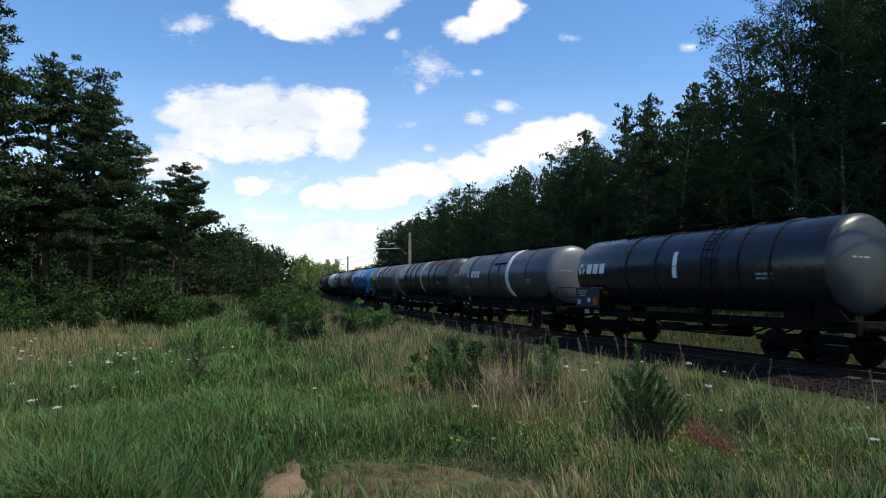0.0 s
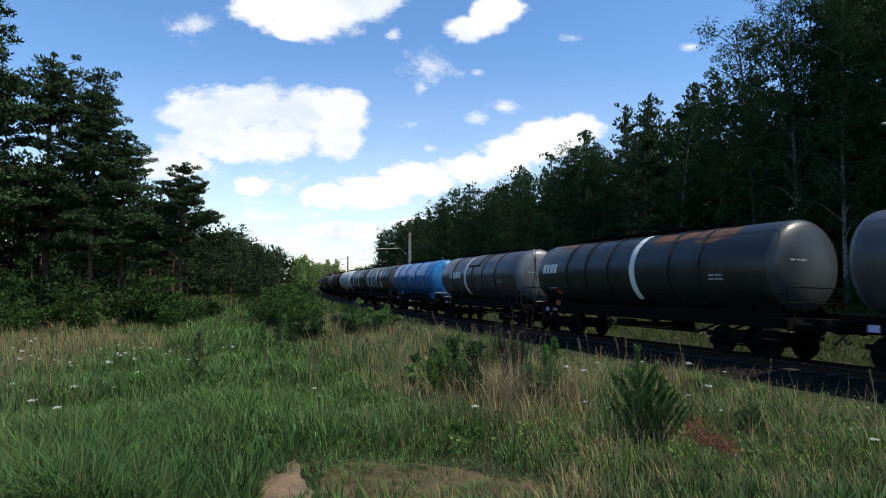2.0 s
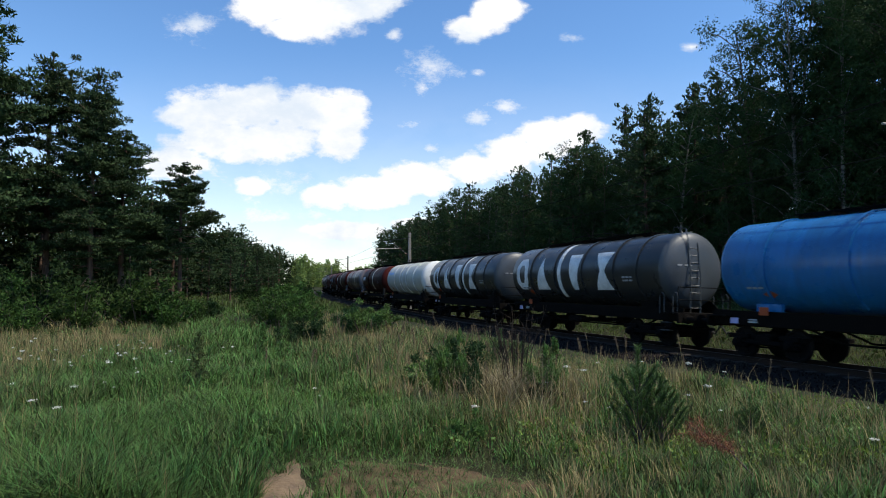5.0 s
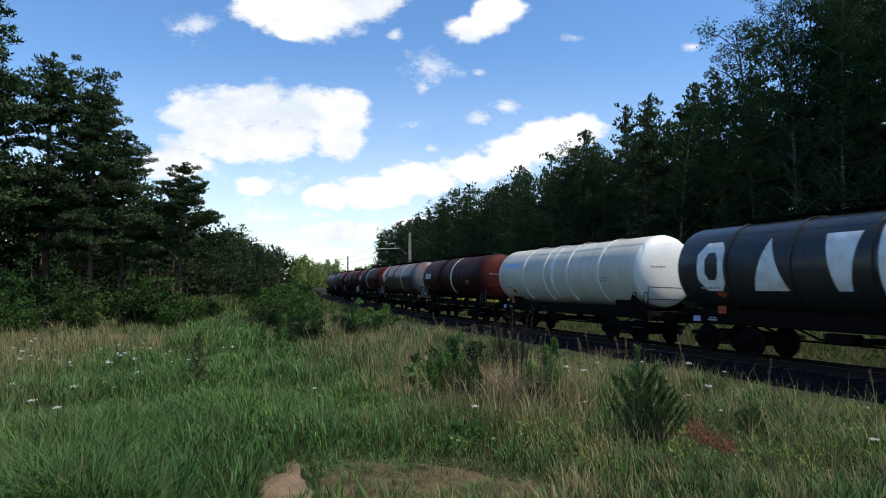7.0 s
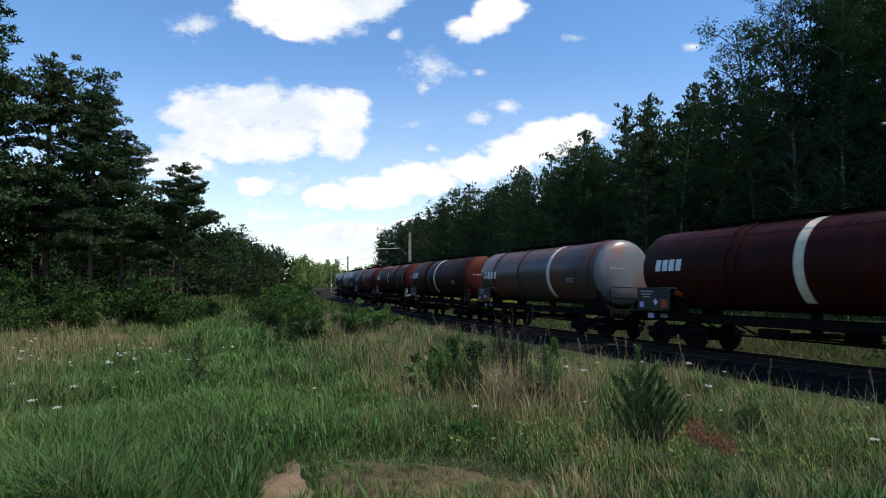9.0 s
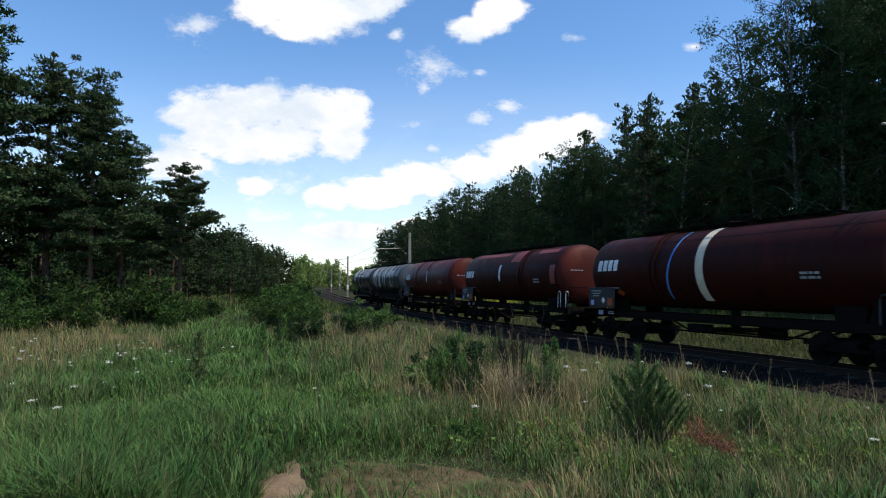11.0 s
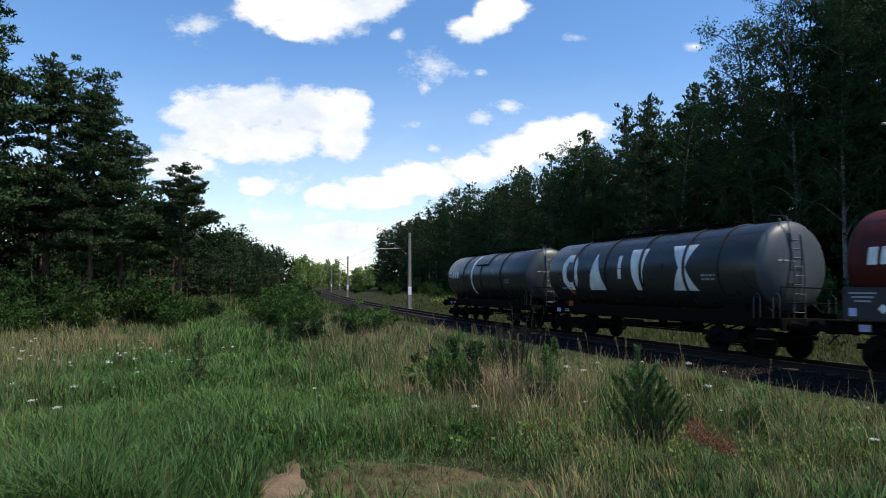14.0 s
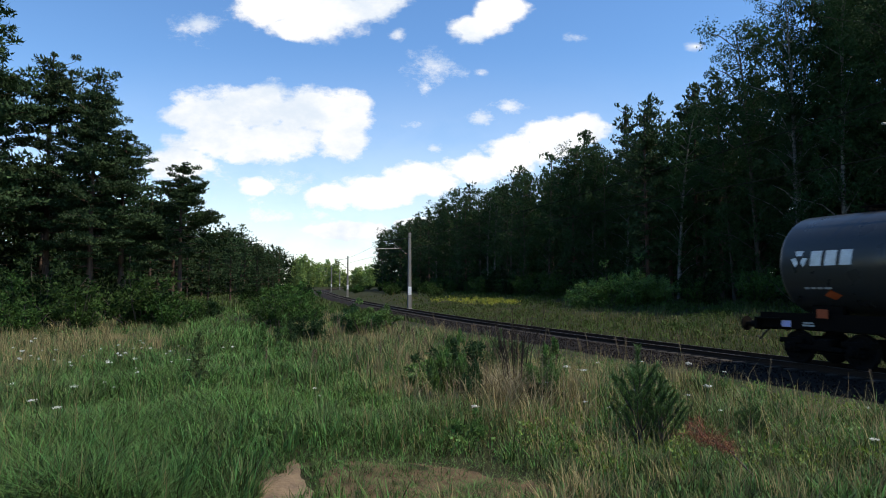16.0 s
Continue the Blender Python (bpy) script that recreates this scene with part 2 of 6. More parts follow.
def cloud_material():
    m = bpy.data.materials.new("cloud_vapour")
    m.use_nodes = True
    n, l = m.node_tree.nodes, m.node_tree.links
    n.remove(n["Principled BSDF"])
    co = n.new("ShaderNodeTexCoord")
    sep = n.new("ShaderNodeSeparateXYZ")
    l.new(co.outputs["Object"], sep.inputs[0])

    def math_(op, a, b=None):
        q = n.new("ShaderNodeMath")
        q.operation = op
        for i, v in enumerate((a, b)):
            if v is None:
                continue
            if isinstance(v, (int, float)):
                q.inputs[i].default_value = v
            else:
                l.new(v, q.inputs[i])
        return q.outputs[0]

    u, v = math_("DIVIDE", sep.outputs[0], sep.outputs[1]), math_("DIVIDE", sep.outputs[2], sep.outputs[1])
    comb = n.new("ShaderNodeCombineXYZ")
    l.new(u, comb.inputs[0]), l.new(v, comb.inputs[1])

    def puff(scale, detail, rough, off):
        t = n.new("ShaderNodeTexNoise")
        t.inputs["Scale"].default_value, t.inputs["Detail"].default_value, t.inputs["Roughness"].default_value = scale, detail, rough
        mp = n.new("ShaderNodeMapping")
        mp.inputs["Location"].default_value = (off, off * 0.7, 0)
        mp.inputs["Scale"].default_value = (1, 1.5, 1)
        l.new(comb.outputs[0], mp.inputs[0]), l.new(mp.outputs[0], t.inputs[0])
        return t.outputs[0]

    def field(blobs):
        out = None
        for cx, cy, rx, ry in blobs:
            a = math_("DIVIDE", math_("SUBTRACT", u, cx), rx)
            b = math_("DIVIDE", math_("SUBTRACT", v, cy), ry)
            d = math_("SUBTRACT", 1.0, math_("SQRT", math_("ADD", math_("MULTIPLY", a, a), math_("MULTIPLY", b, b))))
            out = d if out is None else math_("MAXIMUM", out, d)
        return out

    def ramp(x, a, b, hi=1.0):
        r = n.new("ShaderNodeMapRange")
        r.interpolation_type = "SMOOTHSTEP"
        for k, w in zip(("From Min", "From Max", "To Max"), (a, b, hi)):
            r.inputs[k].default_value = w
        l.new(x, r.inputs[0])
        return r.outputs[0]

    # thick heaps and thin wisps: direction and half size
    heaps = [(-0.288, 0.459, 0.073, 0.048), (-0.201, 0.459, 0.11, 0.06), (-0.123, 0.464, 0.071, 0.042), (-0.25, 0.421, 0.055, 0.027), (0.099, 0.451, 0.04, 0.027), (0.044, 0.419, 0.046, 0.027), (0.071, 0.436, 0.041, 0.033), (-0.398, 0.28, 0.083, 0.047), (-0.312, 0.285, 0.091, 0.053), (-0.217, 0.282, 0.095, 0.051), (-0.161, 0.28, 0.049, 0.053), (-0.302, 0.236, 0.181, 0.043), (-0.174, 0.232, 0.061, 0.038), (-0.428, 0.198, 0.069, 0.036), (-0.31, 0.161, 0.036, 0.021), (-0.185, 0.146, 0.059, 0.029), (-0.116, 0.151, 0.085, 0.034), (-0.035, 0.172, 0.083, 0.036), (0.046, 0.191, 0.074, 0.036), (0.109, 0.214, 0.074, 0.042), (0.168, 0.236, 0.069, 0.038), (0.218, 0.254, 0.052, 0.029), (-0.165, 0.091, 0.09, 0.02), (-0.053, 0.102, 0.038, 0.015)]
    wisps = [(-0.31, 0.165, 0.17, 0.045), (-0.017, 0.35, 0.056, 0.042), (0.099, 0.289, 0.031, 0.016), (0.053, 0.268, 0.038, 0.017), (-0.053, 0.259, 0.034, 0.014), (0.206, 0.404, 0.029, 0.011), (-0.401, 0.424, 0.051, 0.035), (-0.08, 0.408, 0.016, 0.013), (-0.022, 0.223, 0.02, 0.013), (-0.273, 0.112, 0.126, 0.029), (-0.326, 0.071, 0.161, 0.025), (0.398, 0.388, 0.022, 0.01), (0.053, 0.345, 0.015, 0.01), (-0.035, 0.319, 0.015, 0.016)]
    big = puff(7, 12, 0.66, 0.3)
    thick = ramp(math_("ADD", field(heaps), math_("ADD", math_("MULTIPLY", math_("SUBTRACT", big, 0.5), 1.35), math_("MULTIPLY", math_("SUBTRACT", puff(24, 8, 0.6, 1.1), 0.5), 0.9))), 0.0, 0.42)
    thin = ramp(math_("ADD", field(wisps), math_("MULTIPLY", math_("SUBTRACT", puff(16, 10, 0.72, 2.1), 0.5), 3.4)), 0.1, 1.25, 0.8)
    haze = ramp(v, 0.40, -0.06, 0.55)
    alpha = math_("MAXIMUM", math_("MAXIMUM", thick, thin), haze)
    mix = n.new("ShaderNodeMixRGB")
    l.new(ramp(puff(5, 8, 0.6, 4.4), 0.36, 0.56), mix.inputs[0])
    mix.inputs[1].default_value, mix.inputs[2].default_value = (0.74, 0.82, 0.92, 1), (1.0, 1.0, 1.0, 1)
    em = n.new("ShaderNodeEmission")
    em.inputs[1].default_value = 1.06
    l.new(mix.outputs[0], em.inputs[0])
    tr = n.new("ShaderNodeBsdfTransparent")
    ms = n.new("ShaderNodeMixShader")
    l.new(alpha, ms.inputs[0]), l.new(tr.outputs[0], ms.inputs[1]), l.new(em.outputs[0], ms.inputs[2])
    l.new(ms.outputs[0], n["Material Output"].inputs[0])
    return m


def build_clouds():
    az, el = np.linspace(radians(-58), radians(58), 40), np.linspace(radians(-2), radians(50), 20)
    A, E = np.meshgrid(az, el)
    V = np.stack((np.sin(A) * np.cos(E), np.cos(A) * np.cos(E), np.sin(E)), -1).reshape(-1, 3) * 3200
    idx = np.arange(800).reshape(20, 40)
    F = np.stack((idx[:-1, :-1], idx[:-1, 1:], idx[1:, 1:], idx[1:, :-1]), -1).reshape(-1, 4)
    ob = new("backdrop_clouds", raw_mesh("backdrop_clouds", V, F, cloud_material()))
    ob.matrix_basis = pose(*EYE)
    return tagged(ob, "white fair-weather clouds drifting in a blue sky", "clouds", kind="structure")


CLOUDS = build_clouds()


# ---- ground ----
def build_ground():
    def axis(far):
        out, a = [0.0], 0.9
        while out[-1] < far:
            a = 0.35 if out[-1] < 8 else 0.9 if out[-1] < 45 else a * 1.14
            out.append(out[-1] + a)
        out = np.array(out)
        return np.concatenate((-out[:0:-1], out))
    gx = gy = axis(2600)
    X, Y = np.meshgrid(gx, gy)
    Z = ground_z(X.ravel(), Y.ravel())
    far = np.hypot(X.ravel(), Y.ravel())
    Z = np.where(far > 420, Z * np.clip(1 - (far - 420) / 800, 0, 1) + 1.2 * np.clip((far - 420) / 800, 0, 1), Z)
    n, m = len(gx), len(gy)
    idx = np.arange(n * m).reshape(m, n)
    F = np.stack((idx[:-1, :-1], idx[:-1, 1:], idx[1:, 1:], idx[1:, :-1]), -1).reshape(-1, 4)
    me = raw_mesh("ground", np.stack((X.ravel(), Y.ravel(), Z), 1), F, SOIL, smooth=True)
    tagged(new("ground", me), "grassy meadow soil beside the railway line", "ground", kind="structure")


build_ground()


def sand_patch(name, cx, cy, rx, ry, turn, label, material=None, lift=0.0):
    bm = bmesh.new()
    rings = []
    for i in range(7):
        ring = []
        for k in range(28):
            a = k * math.tau / 28
            q = (i + 0.3) / 6.3 * (1 + 0.45 * noise.noise((math.cos(a) * 1.7 + cx, math.sin(a) * 1.7 + cy, 0.3)))
            x, y = q * rx * math.cos(a), q * ry * math.sin(a)
            x, y = cx + x * math.cos(turn) - y * math.sin(turn), cy + x * math.sin(turn) + y * math.cos(turn)
            ring.append(bm.verts.new((x, y, gz(x, y) + (0.0, 0.0, -0.004, -0.008, -0.014, -0.03, -0.07)[i] + 0.012 + lift + 0.03 * noise.noise((x * 5.1, y * 5.1, 1.7)))))
        rings.append(ring)
    for u, v in zip(rings, rings[1:]):
        for k in range(28):
            bm.faces.new((u[k], u[(k + 1) % 28], v[(k + 1) % 28], v[k]))
    bm.faces.new(rings[0])
    ob = new(name, to_mesh(name, bm, material or SAND, 60))
    return tagged(ob, label, "bare sand", kind="structure")


SANDS = [(-1.3, 5.0, 0.34, 1.0, 0.16), (-1.75, 4.8, 0.3, 0.3, 0.3)]
sand_patch("bare_earth", 0.05, 5.45, 1.3, 0.95, 0.1, "trodden brown earth with sparse grass", BAREEARTH, 0.012)
sand_patch("bare_earth", 0.85, 5.5, 0.55, 0.6, 0.4, "trodden brown earth with sparse grass", BAREEARTH, 0.016)
for sx, sy, ra, rb, tu in SANDS:
    sand_patch("sand", sx, sy, ra, rb, tu, "bare pale sandy soil worn through the grass", lift=0.014)


# ---- railway line ----
def sweep(name, profile, s0, s1, step, material, smooth=40):
    """profile: (d, z) relative to the rail-top plane, swept along the track with its cant."""
    ss = np.arange(s0, s1, step)
    V = []
    for s in ss:
        x, y, z, h = track(s)
        for d, w in profile:
            dd, ww = d * math.cos(CANT) + w * math.sin(CANT), w * math.cos(CANT) - d * math.sin(CANT)
            V.append((x + dd * math.cos(h), y - dd * math.sin(h), z + ww))
    n, p = len(ss), len(profile)
    idx = np.arange(n * p).reshape(n, p)
    nx = np.roll(idx, -1, axis=1)
    F = np.stack((idx[:-1], nx[:-1], nx[1:], idx[1:]), -1).reshape(-1, 4)
    me = raw_mesh(name, V, F, material)
    me.shade_smooth()
    me.set_sharp_from_angle(angle=radians(smooth))
    return me


def build_track():
    bed = new("ballast_bed", sweep("ballast_bed", [(-3.3, -0.62), (-2.9, -0.42), (-1.75, -0.2), (1.75, -0.2), (2.9, -0.42), (3.3, -0.62)], -200, 400, 1.0, BALLAST, 20))
    tagged(bed, "dark grey crushed stone ballast under the track", "ballast", kind="structure")
    for side in (-1, 1):
        c = side * 0.7535
        prof = [(-0.075, -0.172), (0.075, -0.172), (0.07, -0.155), (0.012, -0.14), (0.01, -0.05), (0.036, -0.036), (0.036, -0.004), (0.03, 0), (-0.03, 0), (-0.036, -0.004), (-0.036, -0.036), (-0.01, -0.05), (-0.012, -0.14), (-0.07, -0.155)]
        rail = new("rail", sweep("rail", [(c + d, z) for d, z in prof], -200, 400, 2.0, STEEL))
        tagged(rail, "rusty brown steel rail with a worn head", "rail", "rails of the track", kind="structure")
        top = new("rail_head", sweep("rail_head", [(c - 0.028, 0.002), (c + 0.028, 0.002), (c + 0.028, -0.003), (c - 0.028, -0.003)], -200, 400, 2.0, RAILTOP))
        top.parent = rail
        tagged(top, "polished running surface")
    bm = bmesh.new()
    box(bm, (0, 0, -0.255), (2.5, 0.26, 0.16), bevel=0.02)
    me = to_mesh("sleeper", bm, SLEEPER)
    sleepers = tagged(new("sleeper_row"), "weathered concrete sleepers half sunk in ballast", "sleepers", kind="structure")
    for i in range(300):
        x, y, z, h = track(-12 + i * 0.6)
        ob = link_mesh("sleeper", me, sleepers, Matrix.Translation((x, y, z + 0.01)) @ Matrix.Rotation(-h, 4, "Z") @ Matrix.Rotation(CANT, 4, "Y"))


build_track()


def build_stones():
    rng = np.random.default_rng(5)
    n = 11000
    s = -8 + 70 * rng.random(n) ** 1.6
    d = np.where(rng.random(n) < 0.75, rng.uniform(-3.1, -1.2, n), rng.uniform(-1.2, 3.0, n))
    x, y, z, h = (np.interp(s, TS, a) for a in (TX, TY, TZ, TH_S))
    w = np.interp(np.abs(d), (0, 1.75, 2.9, 3.3), (-0.2, -0.2, -0.42, -0.6)) + 0.012
    w = w - d * math.sin(CANT)
    keep = np.abs(np.abs(d) - 0.7535) > 0.1
    P = np.stack((x + d * np.cos(h), y - d * np.sin(h), z + w), 1)[keep]
    r = rng.uniform(0.02, 0.045, len(P))
    base = np.array([(1, 0, 0), (-1, 0, 0), (0, 1, 0), (0, -1, 0), (0, 0, 1), (0, 0, -1)], float)
    tri = np.array([(0, 2, 4), (2, 1, 4), (1, 3, 4), (3, 0, 4), (2, 0, 5), (1, 2, 5), (3, 1, 5), (0, 3, 5)])
    V = base[None] * r[:, None, None] * rng.uniform(0.6, 1.3, (len(P), 6, 1)) + rng.normal(0, 0.006, (len(P), 6, 3)) + P[:, None]
    F = tri[None] + (np.arange(len(P)) * 6)[:, None, None]
    ob = new("ballast_stones", raw_mesh("ballast_stones", V.reshape(-1, 3), F.reshape(-1, 3), BALLAST))
    tagged(ob, "loose dark crushed stones on the ballast shoulder", "ballast", kind="stuff")


build_stones()


# ---- the train ----
R, ZC = 1.40, 2.80          # tank radius and height of its axis above the rails


def tank_paint(name, base, grime, rust=None, rust_at=0.6, rough=0.36, spec=0.45):
    """Weathered tank enamel: soft dirt, vertical runs, chips of rust."""
    m = bpy.data.materials.new(name)
    m.use_nodes = True
    n, l = m.node_tree.nodes, m.node_tree.links
    b = n["Principled BSDF"]
    co = n.new("ShaderNodeTexCoord")

    def tex(scale, stretch, detail=5):
        mp = n.new("ShaderNodeMapping")
        mp.inputs["Scale"].default_value = stretch
        l.new(co.outputs["Object"], mp.inputs[0])
        t = n.new("ShaderNodeTexNoise")
        t.inputs["Scale"].default_value, t.inputs["Detail"].default_value = scale, detail
        l.new(mp.outputs[0], t.inputs[0])
        return t.outputs[0]

    def rng_(sock, a, c, lo, hi):
        r = n.new("ShaderNodeMapRange")
        for k, v in zip(("From Min", "From Max", "To Min", "To Max"), (a, c, lo, hi)):
            r.inputs[k].default_value = v
        l.new(sock, r.inputs[0])
        return r.outputs[0]

    def blend(fac, c1, c2):
        x = n.new("ShaderNodeMixRGB")
        l.new(fac, x.inputs[0])
        for i, c in ((1, c1), (2, c2)):
            if isinstance(c, tuple):
                x.inputs[i].default_value = (*c, 1)
            else:
                l.new(c, x.inputs[i])
        return x.outputs[0]

    col = blend(rng_(tex(0.8, (1, 1, 1)), 0.35, 0.7, 0.0, 0.7), base, grime)
    col = blend(rng_(tex(2.2, (2.5, 0.25, 0.25), 6), 0.45, 0.75, 0.0, 0.75), col, grime)
    if rust:
        col = blend(rng_(tex(0.55, (1.2, 1, 1), 8), rust_at, rust_at + 0.14, 0.0, 0.85), col, rust)
    fine = tex(30, (1, 1, 1))
    hsv = n.new("ShaderNodeHueSaturation")
    l.new(rng_(fine, 0.3, 0.7, 0.85, 1.15), hsv.inputs["Value"]), l.new(col, hsv.inputs["Color"])
    l.new(hsv.outputs[0], b.inputs["Base Color"])
    l.new(rng_(tex(1.5, (1, 1, 1)), 0.3, 0.7, rough - 0.06, rough + 0.1), b.inputs["Roughness"])
    bp = n.new("ShaderNodeBump")
    bp.inputs["Strength"].default_value, bp.inputs["Distance"].default_value = 0.05, 0.02
    l.new(tex(2.0, (1, 0.6, 0.6)), bp.inputs["Height"]), l.new(bp.outputs[0], b.inputs["Normal"])
    b.inputs["Specular IOR Level"].default_value = spec
    return m


MESHES = {}


def shared(name, build, material, smooth=40):
    if name not in MESHES:
        MESHES[name] = to_mesh(name, build(bmesh.new()), material, smooth)
    return MESHES[name]


def wheelset_mesh(bm):
    lathe(bm, [(-1.0, 0.07), (-0.8, 0.08), (0.8, 0.08), (1.0, 0.07)], 10, "y")
    for s in (-1, 1):
        lathe(bm, [(s * 0.655, 0.40), (s * 0.685, 0.49), (s * 0.70, 0.49), (s * 0.715, 0.462), (s * 0.80, 0.455), (s * 0.80, 0.40), (s * 0.76, 0.38), (s * 0.745, 0.2), (s * 0.82, 0.15), (s * 0.82, 0.08)], 20, "y")
        for k in range(4):          # balance marks, which show the turning
            a = k * math.tau / 4
            box(bm, (math.cos(a) * 0.29, s * 0.775, math.sin(a) * 0.29), (0.05, 0.05, 0.05))
    return bm


def bogie_mesh(bm):
    box(bm, (0, 0, 0.56), (2.1, 1.0, 0.42), bevel=0.05)
    for s in (-1, 1):
        y = s * 1.0
        for x0, x1, z0, z1 in ((-0.62, 0.62, 0.42, 0.55), (-1.2, -0.55, 0.58, 0.72), (0.55, 1.2, 0.58, 0.72)):
            box(bm, ((x0 + x1) / 2, y, (z0 + z1) / 2), (x1 - x0, 0.14, z1 - z0), bevel=0.02)
        for x in (-0.9, 0.9):
            box(bm, (x, y + s * 0.05, 0.46), (0.28, 0.2, 0.3), bevel=0.04)
            lathe_at(bm, (x, y + s * 0.19, 0.46), 0.11, 0.08)
            for dx in (-0.2, 0.2):
                for k in range(2):
                    lathe_at(bm, (x + dx, y, 0.38 + 0.11 * k), 0.075, 0.08, "z")
        box(bm, (0, y, 0.6), (0.5, 0.16, 0.22), bevel=0.03)
        tube(bm, [(-0.5, y * 0.8, 0.34), (0.5, y * 0.8, 0.34)], 0.03)
    box(bm, (0, 0, 0.66), (0.42, 1.9, 0.2), bevel=0.03)
    for x in (-1.28, 1.28):
        box(bm, (x, 0, 0.64), (0.1, 2.1, 0.14), bevel=0.02)
    return bm


def lathe_at(bm, c, r, w, axis="y"):
    sub = bmesh.new()
    lathe(sub, [(-w / 2, r * 0.85), (-w / 2 + 0.01, r), (w / 2 - 0.01, r), (w / 2, r * 0.85)], 12, axis)
    bmesh.ops.translate(sub, vec=c, verts=sub.verts)
    me = bpy.data.meshes.new("tmp")
    sub.to_mesh(me)
    bm.from_mesh(me)
    sub.free()
    bpy.data.meshes.remove(me)


def buffer_stem(bm):
    return lathe(bm, [(0.0, 0.13), (0.02, 0.17), (0.05, 0.17), (0.07, 0.115), (0.36, 0.10), (0.36, 0.08), (0.56, 0.075)], 16)


def buffer_face(bm):
    return lathe(bm, [(0.55, 0.1), (0.575, 0.225), (0.6, 0.225), (0.62, 0.15), (0.625, 0.02)], 24)


def draw_hook(bm):
    tube(bm, [(0, 0, 0), (0.25, 0, 0), (0.38, 0, 0.03), (0.42, 0, 0.12), (0.36, 0, 0.17)], [0.05, 0.05, 0.045, 0.04, 0.025], 8)
    tube(bm, [(0.3, 0.06, 0), (0.52, 0.06, -0.14), (0.62, 0, -0.16), (0.52, -0.06, -0.14), (0.3, -0.06, 0)], 0.022, 6)
    return bm


def brake_hose(bm):
    pts = [(0.0, 0.35, 0), (0.2, 0.35, -0.02), (0.42, 0.33, -0.2), (0.6, 0.3, -0.38), (0.72, 0.28, -0.3)]
    return tube(bm, pts, 0.03, 6)


def hoop_rail(bm):
    pts = [(0, 0, 0), (0, 0, 0.62), (0.04, 0, 0.72), (0.12, 0, 0.76), (0.2, 0, 0.72), (0.24, 0, 0.62), (0.24, 0, 0.0)]
    return tube(bm, pts, 0.018, 6)


def end_ladder(bm):
    for y in (-0.22, 0.22):
        tube(bm, [(0, y, 0.95), (0.02, y, 2.6), (-0.1, y, 3.7), (-0.5, y, 4.25)], 0.022, 6)
    for i in range(11):
        z = 1.15 + i * 0.27
        x = 0.02 if z < 2.7 else -0.1 * (z - 2.7) - 0.02 if z < 3.7 else -0.1 - 0.75 * (z - 3.7)
        tube(bm, [(x, -0.22, z), (x, 0.22, z)], 0.015, 5)
    return bm


def sag_beam(bm, half):
    for y in (-0.62, 0.62):
        tube(bm, [(-half + 3.9, y, 0.95), (-half + 4.8, y, 0.62), (half - 4.8, y, 0.62), (half - 3.9, y, 0.95)], 0.035, 6)
    return bm


def wrap(bm, poly, lift=0.006, cuts=0.12):
    """Lay a flat outline of (x, arc height) points on the near side of the tank."""
    vs = [bm.verts.new((x, 0, a)) for x, a in poly]
    f = bm.faces.new(vs)
    geom = [f, *f.edges, *vs]
    lo, hi = min(a for _, a in poly), max(a for _, a in poly)
    k = math.ceil(lo / cuts) * cuts
    while k < hi:
        r = bmesh.ops.bisect_plane(bm, geom=geom, plane_co=(0, 0, k), plane_no=(0, 0, 1))
        geom = r["geom"]
        k += cuts
    for v in {g for g in geom if isinstance(g, bmesh.types.BMVert)}:
        a = v.co.z / R
        v.co = Vector((v.co.x, -(R + lift) * math.cos(a), ZC + (R + lift) * math.sin(a)))
    return bm


def arc_band(bm, x, width, a0, a1, thick=0.012, seg=40):
    """A strip round the tank from angle a0 to a1 (degrees; 0 at the near side, 90 on top)."""
    prev = None
    for k in range(seg + 1):
        a = radians(a0 + (a1 - a0) * k / seg)
        ring = [bm.verts.new((x + dx, -(R + t) * math.cos(a), ZC + (R + t) * math.sin(a))) for dx, t in ((-width / 2, 0.001), (-width / 2, thick), (width / 2, thick), (width / 2, 0.001))]
        if prev:
            for i in range(3):
                bm.faces.new((prev[i], prev[i + 1], ring[i + 1], ring[i]))
        else:
            bm.faces.new(ring)
        prev = ring
    bm.faces.new(prev[::-1])
    return bm


def mark_small(tank, x, a, w, h, style, material):
    """Company mark drawn as plain white shapes of its size."""
    if style == "emblem":
        e = w * 0.27
        for ang in (90, 210, 330):
            c, s = math.cos(radians(ang)), math.sin(radians(ang))
            px, pa = x + e * 0.5 + c * h * 0.3, a + s * h * 0.3
            poly = [(px + c * u * h - s * v * h, pa + s * u * h + c * v * h) for u, v in ((-0.14, -0.17), (0.14, -0.26), (0.14, 0.26), (-0.14, 0.17))]
            part("emblem_piece", wrap(bmesh.new(), poly), material, tank)
        x, w = x + e * 1.12, w - e * 1.12
    n = 3 if style == "emblem" else 4
    h *= 0.8
    cw = w / n
    for i in range(n):
        sl = cw * 0.12
        poly = [(x + i * cw + 0.02, a - h / 2), (x + (i + 0.8) * cw, a - h / 2), (x + (i + 0.8) * cw + sl, a + h / 2), (x + i * cw + 0.02 + sl, a + h / 2)]
        part("mark_block", wrap(bmesh.new(), poly), material, tank)


